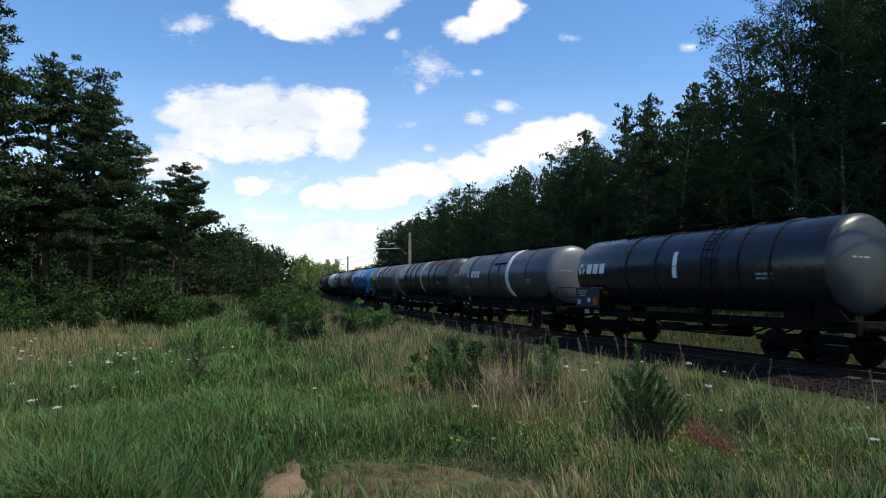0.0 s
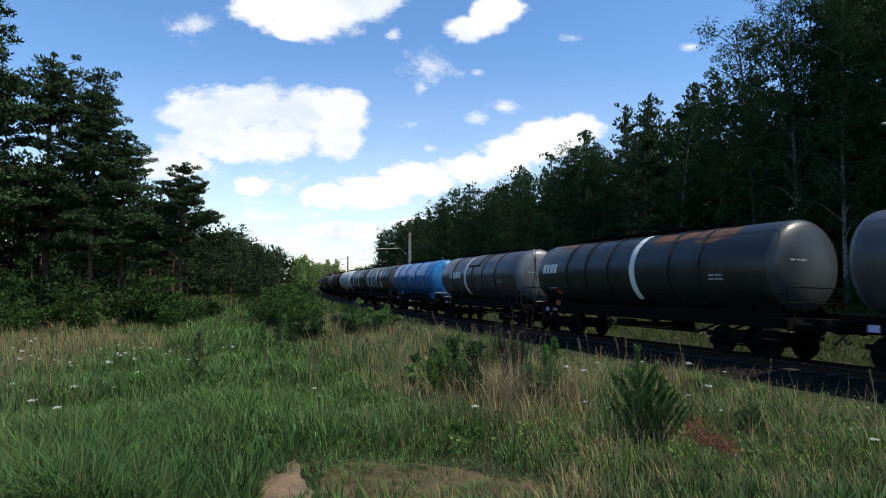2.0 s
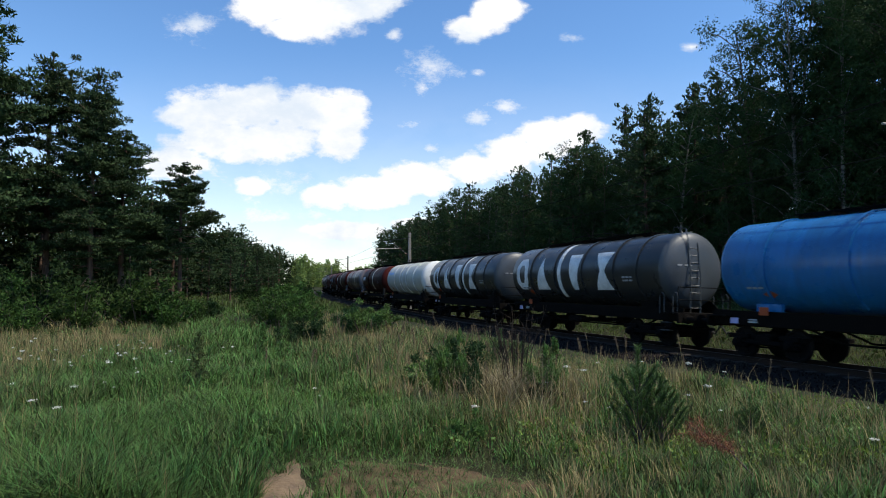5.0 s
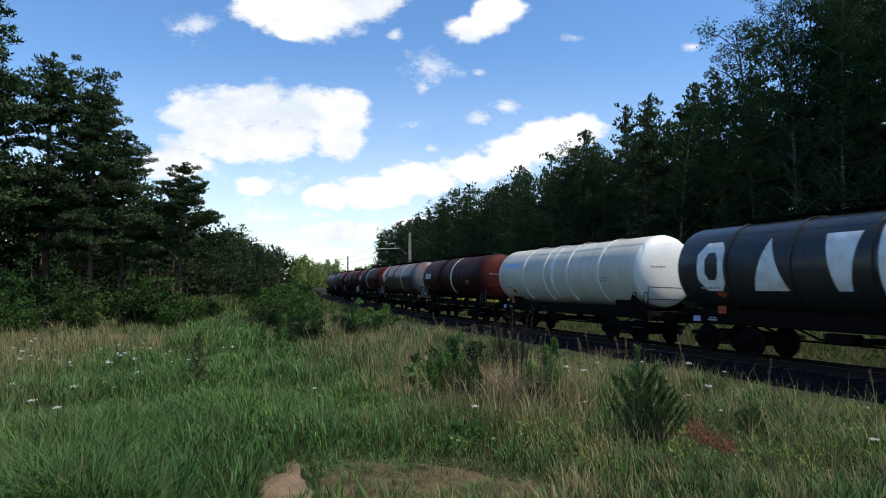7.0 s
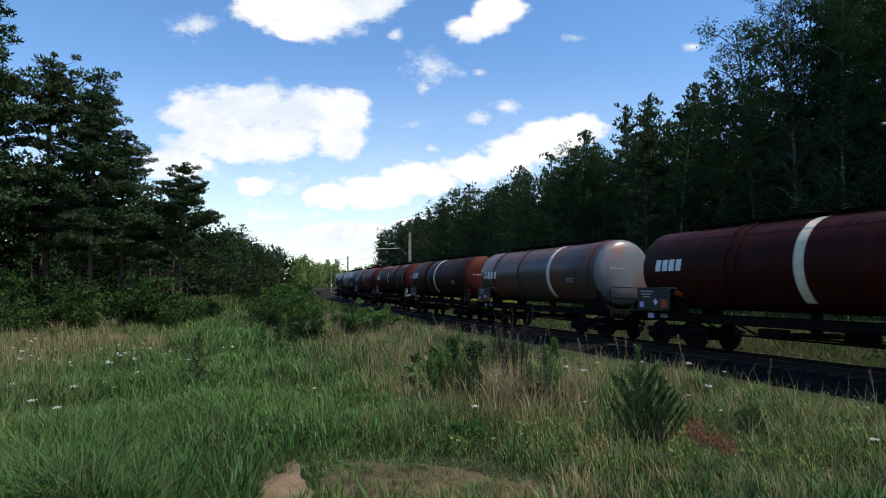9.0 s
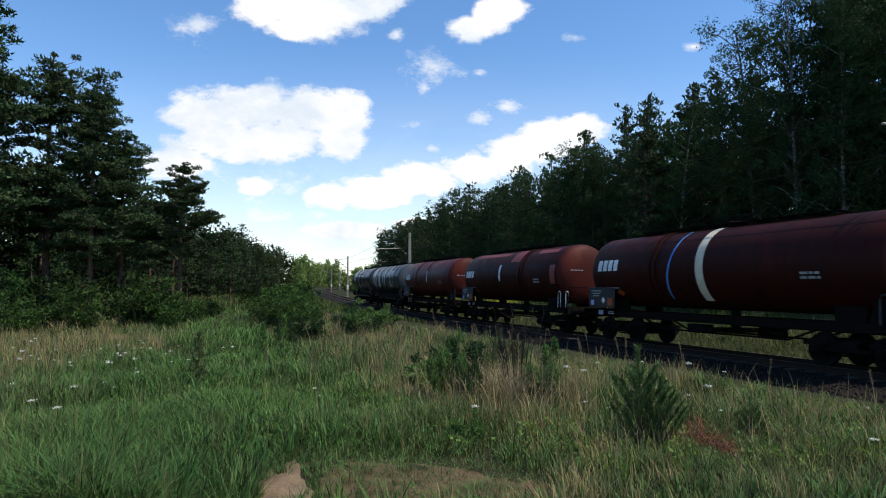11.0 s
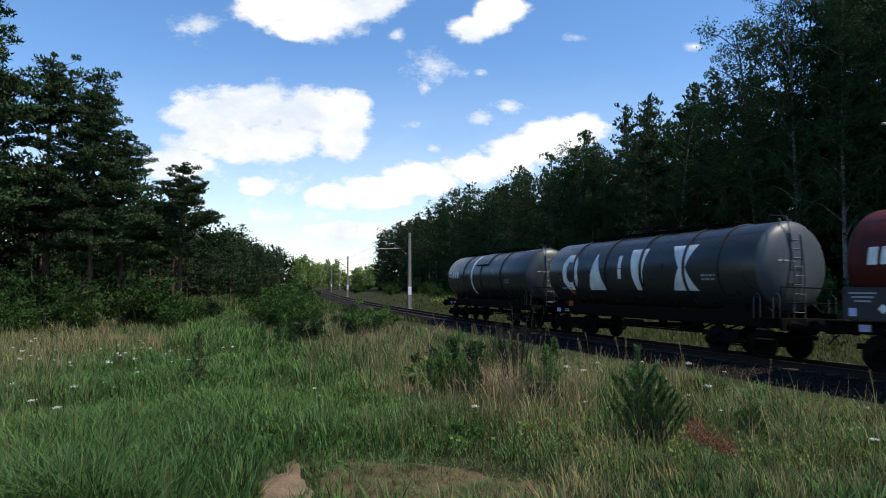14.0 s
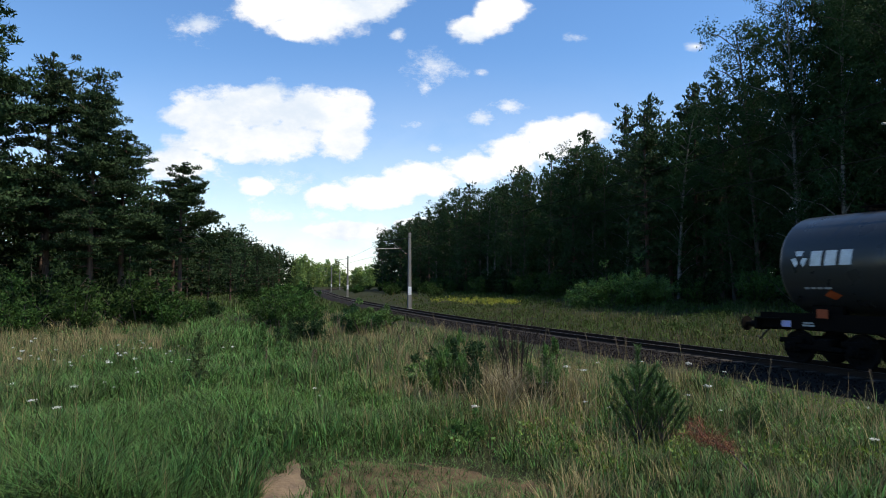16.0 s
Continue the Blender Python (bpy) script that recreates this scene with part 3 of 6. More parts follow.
def mark_large(tank, xs, material):
    """The big white company mark as four plain shapes: ring, triangle, bar, hourglass."""
    h, w = 0.82, 1.2
    x = xs[0]
    o = [(-0.25, -1), (0.25, -1), (0.5, -0.5), (0.5, 0.5), (0.25, 1), (-0.25, 1), (-0.5, 0.5), (-0.5, -0.5)]
    for i in range(8):
        p, q = o[i], o[(i + 1) % 8]
        poly = [(x + p[0] * w, p[1] * h), (x + q[0] * w, q[1] * h), (x + q[0] * w * 0.45, q[1] * h * 0.55), (x + p[0] * w * 0.45, p[1] * h * 0.55)]
        part("mark_block", wrap(bmesh.new(), poly), material, tank)
    for x, poly in ((xs[1], [(-0.5, -1), (0.5, -1), (0.0, 1)]), (xs[2], [(-0.16, -1), (0.16, -1), (0.42, 1), (-0.42, 1)]),
                    (xs[3], [(-0.5, -1), (0.5, -1), (0.13, 0)][:2] + [(0.13, 0), (-0.13, 0)]), (xs[3], [(-0.13, 0.004), (0.13, 0.004), (0.5, 1), (-0.5, 1)])):
        part("mark_block", wrap(bmesh.new(), [(x + p * w, q * h) for p, q in poly]), material, tank)


def text_bars(tank, x, a, w, rows=1, material=None, on_head=None):
    """Rows of unreadable small figures as plain bars."""
    for r in range(rows):
        u = x
        while u < x + w:
            bw = min(0.08 + 0.16 * random.random(), x + w - u)
            if on_head is None:
                part("figure_bar", wrap(bmesh.new(), [(u, a - r * 0.13 - 0.035), (u + bw, a - r * 0.13 - 0.035), (u + bw, a - r * 0.13 + 0.035), (u, a - r * 0.13 + 0.035)]), material or WHITE, tank)
            else:
                mid, th = on_head
                bend = (math.hypot(u + bw / 2, a) / R) ** (4 / 3)
                part("figure_bar", box(bmesh.new(), (mid + th - 0.415 + 0.42 * math.sqrt(1 - bend * bend), u + bw / 2, ZC + a), (0.012, bw, 0.05)), material or WHITE, tank)
            u += bw + 0.05


def head_profile(half, dish=0.42):
    pts = []
    for k in range(9):          # outwards from the axis to the shell
        a = radians(90 * k / 8)
        r = R * math.sin(a) ** 0.75 if k else 0.0
        pts.append((half - dish + dish * math.cos(a) ** 1.0, max(r, 0.02)))
    return pts


def tank_wagon(label, length, paint, head_paint, rings, bands=(), small=None, large=None, mark=WHITE, ladder="mid", panel=False, hoops=True,
               short_mark=None, stroke=None, head_extra=False, saddle=None, rail_material=None, hatch_panel=None, sign=True, ring_paint=None, patches=(), ahead=1.05, behind=1.1, top_rust=(), stripe=False):
    thing = tagged(new("tank_wagon"), label, "tank wagon", "wagons of the goods train")
    half = length / 2
    mid = (behind - ahead) / 2                            # the tank sits forward of the middle
    th = half - (behind + ahead) / 2                                    # half length of the tank over its heads
    prof = [(-a, r) for a, r in head_profile(th)] + [(-th * 0.5, R), (0, R), (th * 0.5, R)] + [(a, r) for a, r in head_profile(th)][::-1]
    bm = lathe(bmesh.new(), prof, 56)
    for f in bm.faces:
        f.material_index = 1 if abs(f.calc_center_median().x) > th - 0.43 else 0
    bmesh.ops.translate(bm, vec=(mid, 0, ZC), verts=bm.verts)
    tank = part("tank", bm, [paint, head_paint], thing, smooth=50)
    for x in rings:
        part("stiffening_ring", arc_band(bmesh.new(), x, 0.1, -60, 240, 0.05), ring_paint or paint, tank)
    for x, w, material in bands:
        part("painted_band", arc_band(bmesh.new(), x, w, -52, 110, 0.055 if any(abs(x - r) < 0.1 for r in rings) else 0.008), material, tank)
    if short_mark is not None:
        for a0, a1 in ((-14, 2), (3, 24)):
            part("painted_stripe", arc_band(bmesh.new(), short_mark, 0.2, a0, a1, 0.008, 8), mark, tank)
    if stroke is not None:
        bm = bmesh.new()
        for k in range(24):
            a0, a1 = -50 + k * 5, -45 + k * 5
            x0 = stroke + 0.22 * math.sin(radians(a0 * 1.6))
            wrap(bm, [(x0, radians(a0) * R), (x0 + 0.08, radians(a0) * R), (x0 + 0.08, radians(a1) * R), (x0, radians(a1) * R)], 0.006, 9)
        part("painted_stroke", bm, BLUELINE, tank)
    if small:
        mark_small(tank, small[0], small[1], small[2], small[3], small[4], mark)
    if large:
        mark_large(tank, large, mark)
    text_bars(tank, th - 2.7, -0.28, 0.6, 2, GREYMARK)
    text_bars(tank, -th + 1.2, -0.72, 0.8, 1, GREYMARK)
    text_bars(tank, -0.85, 0.15, 0.6, 1, GREYMARK, on_head=(mid, th))
    part("hazard_diamond", wrap(bmesh.new(), [(-th + 1.7, -0.95), (-th + 1.95, -0.78), (-th + 2.2, -0.95), (-th + 1.95, -1.12)]), ORANGE, tank)
    if hatch_panel is not None:
        part("side_plate", arc_band(bmesh.new(), hatch_panel, 1.6, 28, 80, 0.05, 14), paint, tank)
        part("side_plate", arc_band(bmesh.new(), hatch_panel + 0.0, 1.7, 26, 28, 0.07, 2), UNDER, tank)
    for x0, x1, a0, a1 in patches:
        part("repair_patch", wrap(bmesh.new(), [(x0, a0), (x1, a0), (x1, a1), (x0, a1)]), PATCH, tank)
    for x0, x1, a0, a1 in top_rust:
        part("rust_stain", wrap(bmesh.new(), [(x0, a0 + 0.15), (x0 + 0.5, a0), (x1 - 0.7, a0 + 0.1), (x1, a0 + 0.3), (x1, a1), (x0, a1)], 0.003), RUSTSTAIN, tank)
    if stripe:
        part("blue_lettering_bar", wrap(bmesh.new(), [(-5.4, 0.35), (-3.6, 0.35), (-3.6, 0.6), (-5.4, 0.6)]), SKYBLUE, tank)
    if head_extra:
        bm = bmesh.new()
        lathe(bm, [(0, 0.36), (0.1, 0.36), (0.14, 0.3), (0.15, 0.02)], 20)
        part("manhole_cover", bm, head_paint, tank, m=Matrix.Translation((mid + th - 0.12, 0.35, ZC + 0.05)))
        bm = bmesh.new()
        tube(bm, [(mid + th - 0.2, 0.25, ZC + 0.75), (mid + th - 0.08, 0.25, ZC + 0.95), (mid + th - 0.25, 0.25, ZC + 1.08)], 0.04)
        part("lifting_lug", bm, UNDER, tank)
        part("repair_patch", box(bmesh.new(), (mid + th - 0.1, -0.1, ZC + 0.5), (0.012, 0.5, 0.28)), PATCH, tank)
    # roof walkway, dome, rails
    bm = bmesh.new()
    for y in (-0.3, -0.1, 0.1, 0.3):
        box(bm, (0, y, ZC + R + 0.11), (th * 1.3, 0.14, 0.025))
    for i in range(9):
        box(bm, (-th * 0.62 + i * th * 0.155, 0, ZC + R + 0.05), (0.06, 0.74, 0.1))
    part("walkway", bm, UNDER, thing)
    for y in (-0.42, 0.42):
        bm = tube(bmesh.new(), [(-1.6, y, ZC + R + 0.08), (-1.45, y, ZC + R + 0.3), (1.45, y, ZC + R + 0.3), (1.6, y, ZC + R + 0.08)], 0.022, 6)
        part("roof_rail", bm, UNDER, thing)
    bm = lathe(bmesh.new(), [(-0.1, 0.3), (0.12, 0.3), (0.12, 0.34), (0.16, 0.34), (0.19, 0.28), (0.2, 0.02)], 20, "z")
    part("manhole_dome", bm, UNDER, thing, m=Matrix.Translation((0.3, 0, ZC + R - 0.02)))
    # saddles
    for x in (-half + 2.7, half - 2.7):
        for s in (-1, 1):
            bm = bmesh.new()
            box(bm, (x, s * 0.8, 1.42), (0.9, 0.16, 0.45), bevel=0.02)
            part("saddle", bm, saddle or UNDER, thing)
    for s in (-1, 1):           # gusset plates under the front end
        bm = bmesh.new()
        vs = [(half - 2.1, 1.2), (half - 0.95, 1.2), (half - 1.3, 1.55), (half - 1.9, 1.9)]
        a = [bm.verts.new((x, s * 0.98, z)) for x, z in vs]
        b = [bm.verts.new((x, s * 1.02, z)) for x, z in vs]
        bm.faces.new(a), bm.faces.new(b[::-1])
        for i in range(4):
            bm.faces.new((a[i], b[i], b[(i + 1) % 4], a[(i + 1) % 4]))
        bmesh.ops.recalc_face_normals(bm, faces=bm.faces)
        part("gusset", bm, saddle or UNDER, thing)
    # underframe
    for s in (-1, 1):
        bm = bmesh.new()
        box(bm, (0, s * 0.98, 1.09 if panel else 1.19), (length - 1.3, 0.05, 0.24 if panel else 0.44))
        box(bm, (0, s * 0.94, 1.2 if panel else 1.4), (length - 1.3, 0.12, 0.025))
        box(bm, (0, s * 0.94, 0.98), (length - 1.3, 0.12, 0.025))
        part("side_sill", bm, UNDER, thing)
    bm = bmesh.new()
    box(bm, (0, 0, 1.05), (length - 1.4, 0.4, 0.28), bevel=0.02)
    for i in range(7):
        box(bm, (-half + 2 + i * (length - 4) / 6, 0, 1.05), (0.12, 1.9, 0.16))
    part("centre_sill", bm, UNDER, thing)
    part("truss_rod", sag_beam(bmesh.new(), half), UNDER, thing)
    for e in (-1, 1):
        turn = Matrix.Rotation(0 if e > 0 else math.pi, 4, "Z")
        bm = box(bmesh.new(), (e * (half - 0.68), 0, 1.08), (0.1, 2.5, 0.36), bevel=0.02)
        part("headstock", bm, UNDER, thing)
        bm = box(bmesh.new(), (e * (half - 1.1), 0, 1.235), (0.8, 2.5, 0.04))
        part("end_platform", bm, UNDER, thing)
        for y in (-0.875, 0.875):
            bf = link_mesh("buffer", shared("buffer", buffer_stem, UNDER), thing, Matrix.Translation((e * (half - 0.625), y, 1.04)) @ turn)
            link_mesh("buffer_head", shared("buffer_head", buffer_face, UNDER), bf)
        link_mesh("draw_hook", shared("draw_hook", draw_hook, UNDER), thing, Matrix.Translation((e * (half - 0.63), 0, 1.04)) @ turn)
        link_mesh("brake_hose", shared("brake_hose", brake_hose, BLACKRUB), thing, Matrix.Translation((e * (half - 0.63), 0, 0.95)) @ turn)
        bogie = link_mesh("bogie", shared("bogie", bogie_mesh, UNDER), thing, Matrix.Translation((e * (half - 2.65), 0, 0)))
        for x in (-0.9, 0.9):
            ws = link_mesh("wheelset", shared("wheelset", wheelset_mesh, WHEEL), bogie)
            ws.matrix_parent_inverse = Matrix.Translation((x, 0, 0.46))
            WHEELS.append(ws)
    # end rails
    rm = rail_material or UNDER
    if hoops:
        for x in (half - 1.75, half - 1.05):
            for y in (-1.12, 1.12):
                link_mesh("hand_hoop", shared("hoop_" + rm.name, hoop_rail, rm), thing, Matrix.Translation((x, y, 1.2)))
        bm = tube(bmesh.new(), [(half - 0.75, -1.15, 1.2), (half - 0.75, -1.15, 2.15), (half - 0.75, 1.15, 2.15), (half - 0.75, 1.15, 1.2)], 0.02, 6)
        tube(bm, [(half - 0.75, -1.15, 1.7), (half - 0.75, 1.15, 1.7)], 0.018, 6)
        part("end_railing", bm, UNDER if rm in (GALV, WHITE) else rm, thing)
    if ladder == "end":
        link_mesh("ladder", shared("ladder_" + rm.name, end_ladder, rm), thing, Matrix.Translation((half - ahead + 0.06, -0.15, 0)))
        bm = tube(bmesh.new(), [(half - ahead - 0.9, -0.4, 4.05), (half - ahead - 0.75, -0.4, 4.4), (half - ahead - 0.15, -0.4, 4.3), (half - ahead + 0.04, -0.38, 3.5)], 0.02, 6)
        part("ladder_rail", bm, rm, thing)
    elif ladder == "mid":
        bm = bmesh.new()
        for x in (1.5, 1.95):
            tube(bm, [(x, -1.5, 0.6)] + [(x, -(R + 0.09) * math.cos(radians(a)), ZC + (R + 0.09) * math.sin(radians(a))) for a in range(0, 86, 12)], 0.022, 6)
        for i in range(5):
            tube(bm, [(1.5, -1.5, 0.75 + i * 0.42), (1.95, -1.5, 0.75 + i * 0.42)], 0.016, 5)
        for a in range(10, 85, 12):
            p = (-(R + 0.09) * math.cos(radians(a)), ZC + (R + 0.09) * math.sin(radians(a)))
            tube(bm, [(1.5, *p), (1.95, *p)], 0.016, 5)
        part("ladder", bm, rm, thing)
    # running gear and plates under the sill
    bm = box(bmesh.new(), (-0.6, -0.75, 0.75), (0.9, 0.4, 0.3), bevel=0.05)
    part("brake_box", bm, UNDER, thing)
    bm = lathe(bmesh.new(), [(-0.45, 0.05), (-0.42, 0.2), (0.42, 0.2), (0.45, 0.05)], 16)
    part("air_reservoir", bm, UNDER, thing, m=Matrix.Translation((1.2, 0.5, 0.72)))
    bm = lathe(bmesh.new(), [(-0.3, 0.1), (-0.25, 0.16), (0.25, 0.16), (0.3, 0.1)], 14, "z")
    part("outlet_pipe", bm, UNDER, thing, m=Matrix.Translation((0.2, 0, 1.1)))
    bm = tube(bmesh.new(), [(0.2, -1.1, 0.75), (0.2, 1.1, 0.75)], 0.09, 10)
    part("outlet_valve", bm, UNDER, thing)
    bm = tube(bmesh.new(), [(2.3, -1.02, 1.0), (2.6, -1.08, 0.78), (2.9, -1.08, 0.78), (3.2, -1.02, 1.0)], 0.022, 6)
    part("brake_lever", bm, UNDER, thing)
    for x in (half - 1.6, half - 1.3):
        part("step", box(bmesh.new(), (x if x > half - 1.4 else half - 1.3, -1.18, 0.62 if x > half - 1.4 else 0.9), (0.45, 0.2, 0.03)), GALV, thing)
    part("step_hanger", tube(bmesh.new(), [(half - 1.5, -1.18, 1.2), (half - 1.5, -1.18, 0.6), (half - 1.1, -1.18, 0.6), (half - 1.1, -1.18, 1.2)], 0.015, 5), UNDER, thing)
    if sign:
        part("plate", box(bmesh.new(), (-half + 1.55, -1.02, 1.1), (0.3, 0.02, 0.18)), LILAC, thing, "pale blue plate")
        part("plate", box(bmesh.new(), (-half + 2.25, -1.02, 1.08), (0.36, 0.02, 0.05)), GREYMARK, thing)
        part("plate", box(bmesh.new(), (-half + 2.25, -1.02, 1.15), (0.3, 0.02, 0.04)), GREYMARK, thing)
    if panel:
        board = part("sign_board", box(bmesh.new(), (-half + 2.1, -1.38, 1.72), (1.75, 0.04, 0.8), bevel=0.01), BOARD, thing, "dark inscription board")
        part("sign_square", box(bmesh.new(), (-half + 2.7, -1.405, 1.55), (0.32, 0.012, 0.3)), ORANGE, board)
        part("sign_square", box(bmesh.new(), (-half + 1.5, -1.405, 1.5), (0.2, 0.012, 0.2)), LILAC, board)
        part("sign_diamond", box(bmesh.new(), (0, 0, 0), (0.17, 0.012, 0.17)), WHITE, board, m=pose(-half + 2.25, -1.405, 1.6, 0, 45, 0))
        for i in range(3):
            part("figure_bar", box(bmesh.new(), (-half + 1.75, -1.405, 1.98 - i * 0.1), (0.7 - 0.15 * i, 0.012, 0.045)), GREYMARK, board)
    else:
        part("orange_plate", box(bmesh.new(), (-half + 2.75, -1.12, 1.42), (0.32, 0.02, 0.24)), ORANGE, thing, "orange hazard plate")
    return thing


WHEELS = []
WHEEL = mat("wheel_steel", (0.008, 0.007, 0.007), 0.8, 0.0, second=(0.014, 0.01, 0.008), scale=5, bump=0.1, spec=0.1)
GREYMARK = mat("faded_grey_lettering", (0.32, 0.33, 0.34), 0.7, bump=0.05)
BLUELINE = mat("blue_stroke_paint", (0.06, 0.25, 0.6), 0.5, bump=0.02)
RUSTSTAIN = mat("rust_stain", (0.12, 0.05, 0.024), 0.85, second=(0.05, 0.03, 0.02), scale=1.6, amount=0.9, bump=0.1)
SKYBLUE = mat("faded_blue_lettering", (0.2, 0.4, 0.65), 0.5, second=(0.5, 0.6, 0.7), scale=5, amount=0.8, bump=0.02)
PATCH = mat("fresh_red_primer", (0.17, 0.03, 0.028), 0.6, bump=0.05)
BOARD = mat("black_board", (0.02, 0.02, 0.022), 0.6, amount=0.6, bump=0.05)
# HEAD paints: lighter than the shells, the light on tank ends put into colour
P_BLACK = tank_paint("black_blue_tank", (0.009, 0.011, 0.018), (0.015, 0.015, 0.018), rough=0.24)
P_GREY = tank_paint("grey_tank", (0.06, 0.06, 0.068), (0.032, 0.03, 0.03), (0.07, 0.04, 0.028), 0.66)
P_HEADGREY = tank_paint("grey_head_lit", (0.115, 0.122, 0.132), (0.075, 0.08, 0.084))
P_DARKGREEN = tank_paint("dark_slate_tank", (0.016, 0.02, 0.02), (0.013, 0.012, 0.011), (0.10, 0.042, 0.02), 0.62)
P_SLATE = tank_paint("slate_head", (0.038, 0.044, 0.047), (0.026, 0.028, 0.028), spec=0.4)
P_PURPLE = tank_paint("purple_grey_tank", (0.055, 0.05, 0.06), (0.03, 0.027, 0.029), (0.065, 0.04, 0.032), 0.68)
P_BLUE = tank_paint("blue_tank", (0.014, 0.15, 0.40), (0.012, 0.08, 0.2), rough=0.28)
P_BLUEHEAD = tank_paint("blue_head_lit", (0.02, 0.19, 0.44), (0.015, 0.12, 0.28), rough=0.35)
P_NAVY = tank_paint("dark_navy_tank", (0.023, 0.025, 0.027), (0.025, 0.025, 0.025), rough=0.3)
P_NAVYHEAD = tank_paint("navy_head_lit", (0.05, 0.06, 0.072), (0.035, 0.04, 0.045), rough=0.45)
P_WHITE = tank_paint("white_tank", (0.58, 0.56, 0.475), (0.41, 0.39, 0.33), rough=0.45, spec=0.35)
P_WHITEHEAD = tank_paint("white_lit", (0.72, 0.72, 0.69), (0.6, 0.59, 0.56), rough=0.45)
P_RED = tank_paint("dark_red_tank", (0.034, 0.005, 0.0032), (0.014, 0.0045, 0.0033), (0.07, 0.009, 0.006), 0.58, rough=0.55, spec=0.1)
P_RED_WARM = tank_paint("warm_red_tank", (0.085, 0.009, 0.0065), (0.036, 0.006, 0.005), (0.12, 0.013, 0.01), 0.58, rough=0.5, spec=0.2)
P_REDHEAD = tank_paint("red_head_lit", (0.066, 0.009, 0.0055), (0.034, 0.007, 0.005), (0.11, 0.02, 0.009), 0.55, rough=0.6, spec=0.15)
P_RUST = tank_paint("rusty_grey_tank", (0.062, 0.05, 0.048), (0.03, 0.019, 0.016), (0.1, 0.03, 0.018), 0.42, spec=0.3)
P_RUSTHEAD = tank_paint("pale_rusted_head", (0.13, 0.136, 0.148), (0.085, 0.088, 0.092), (0.2, 0.05, 0.025), 0.53)

SPEED = 13.553
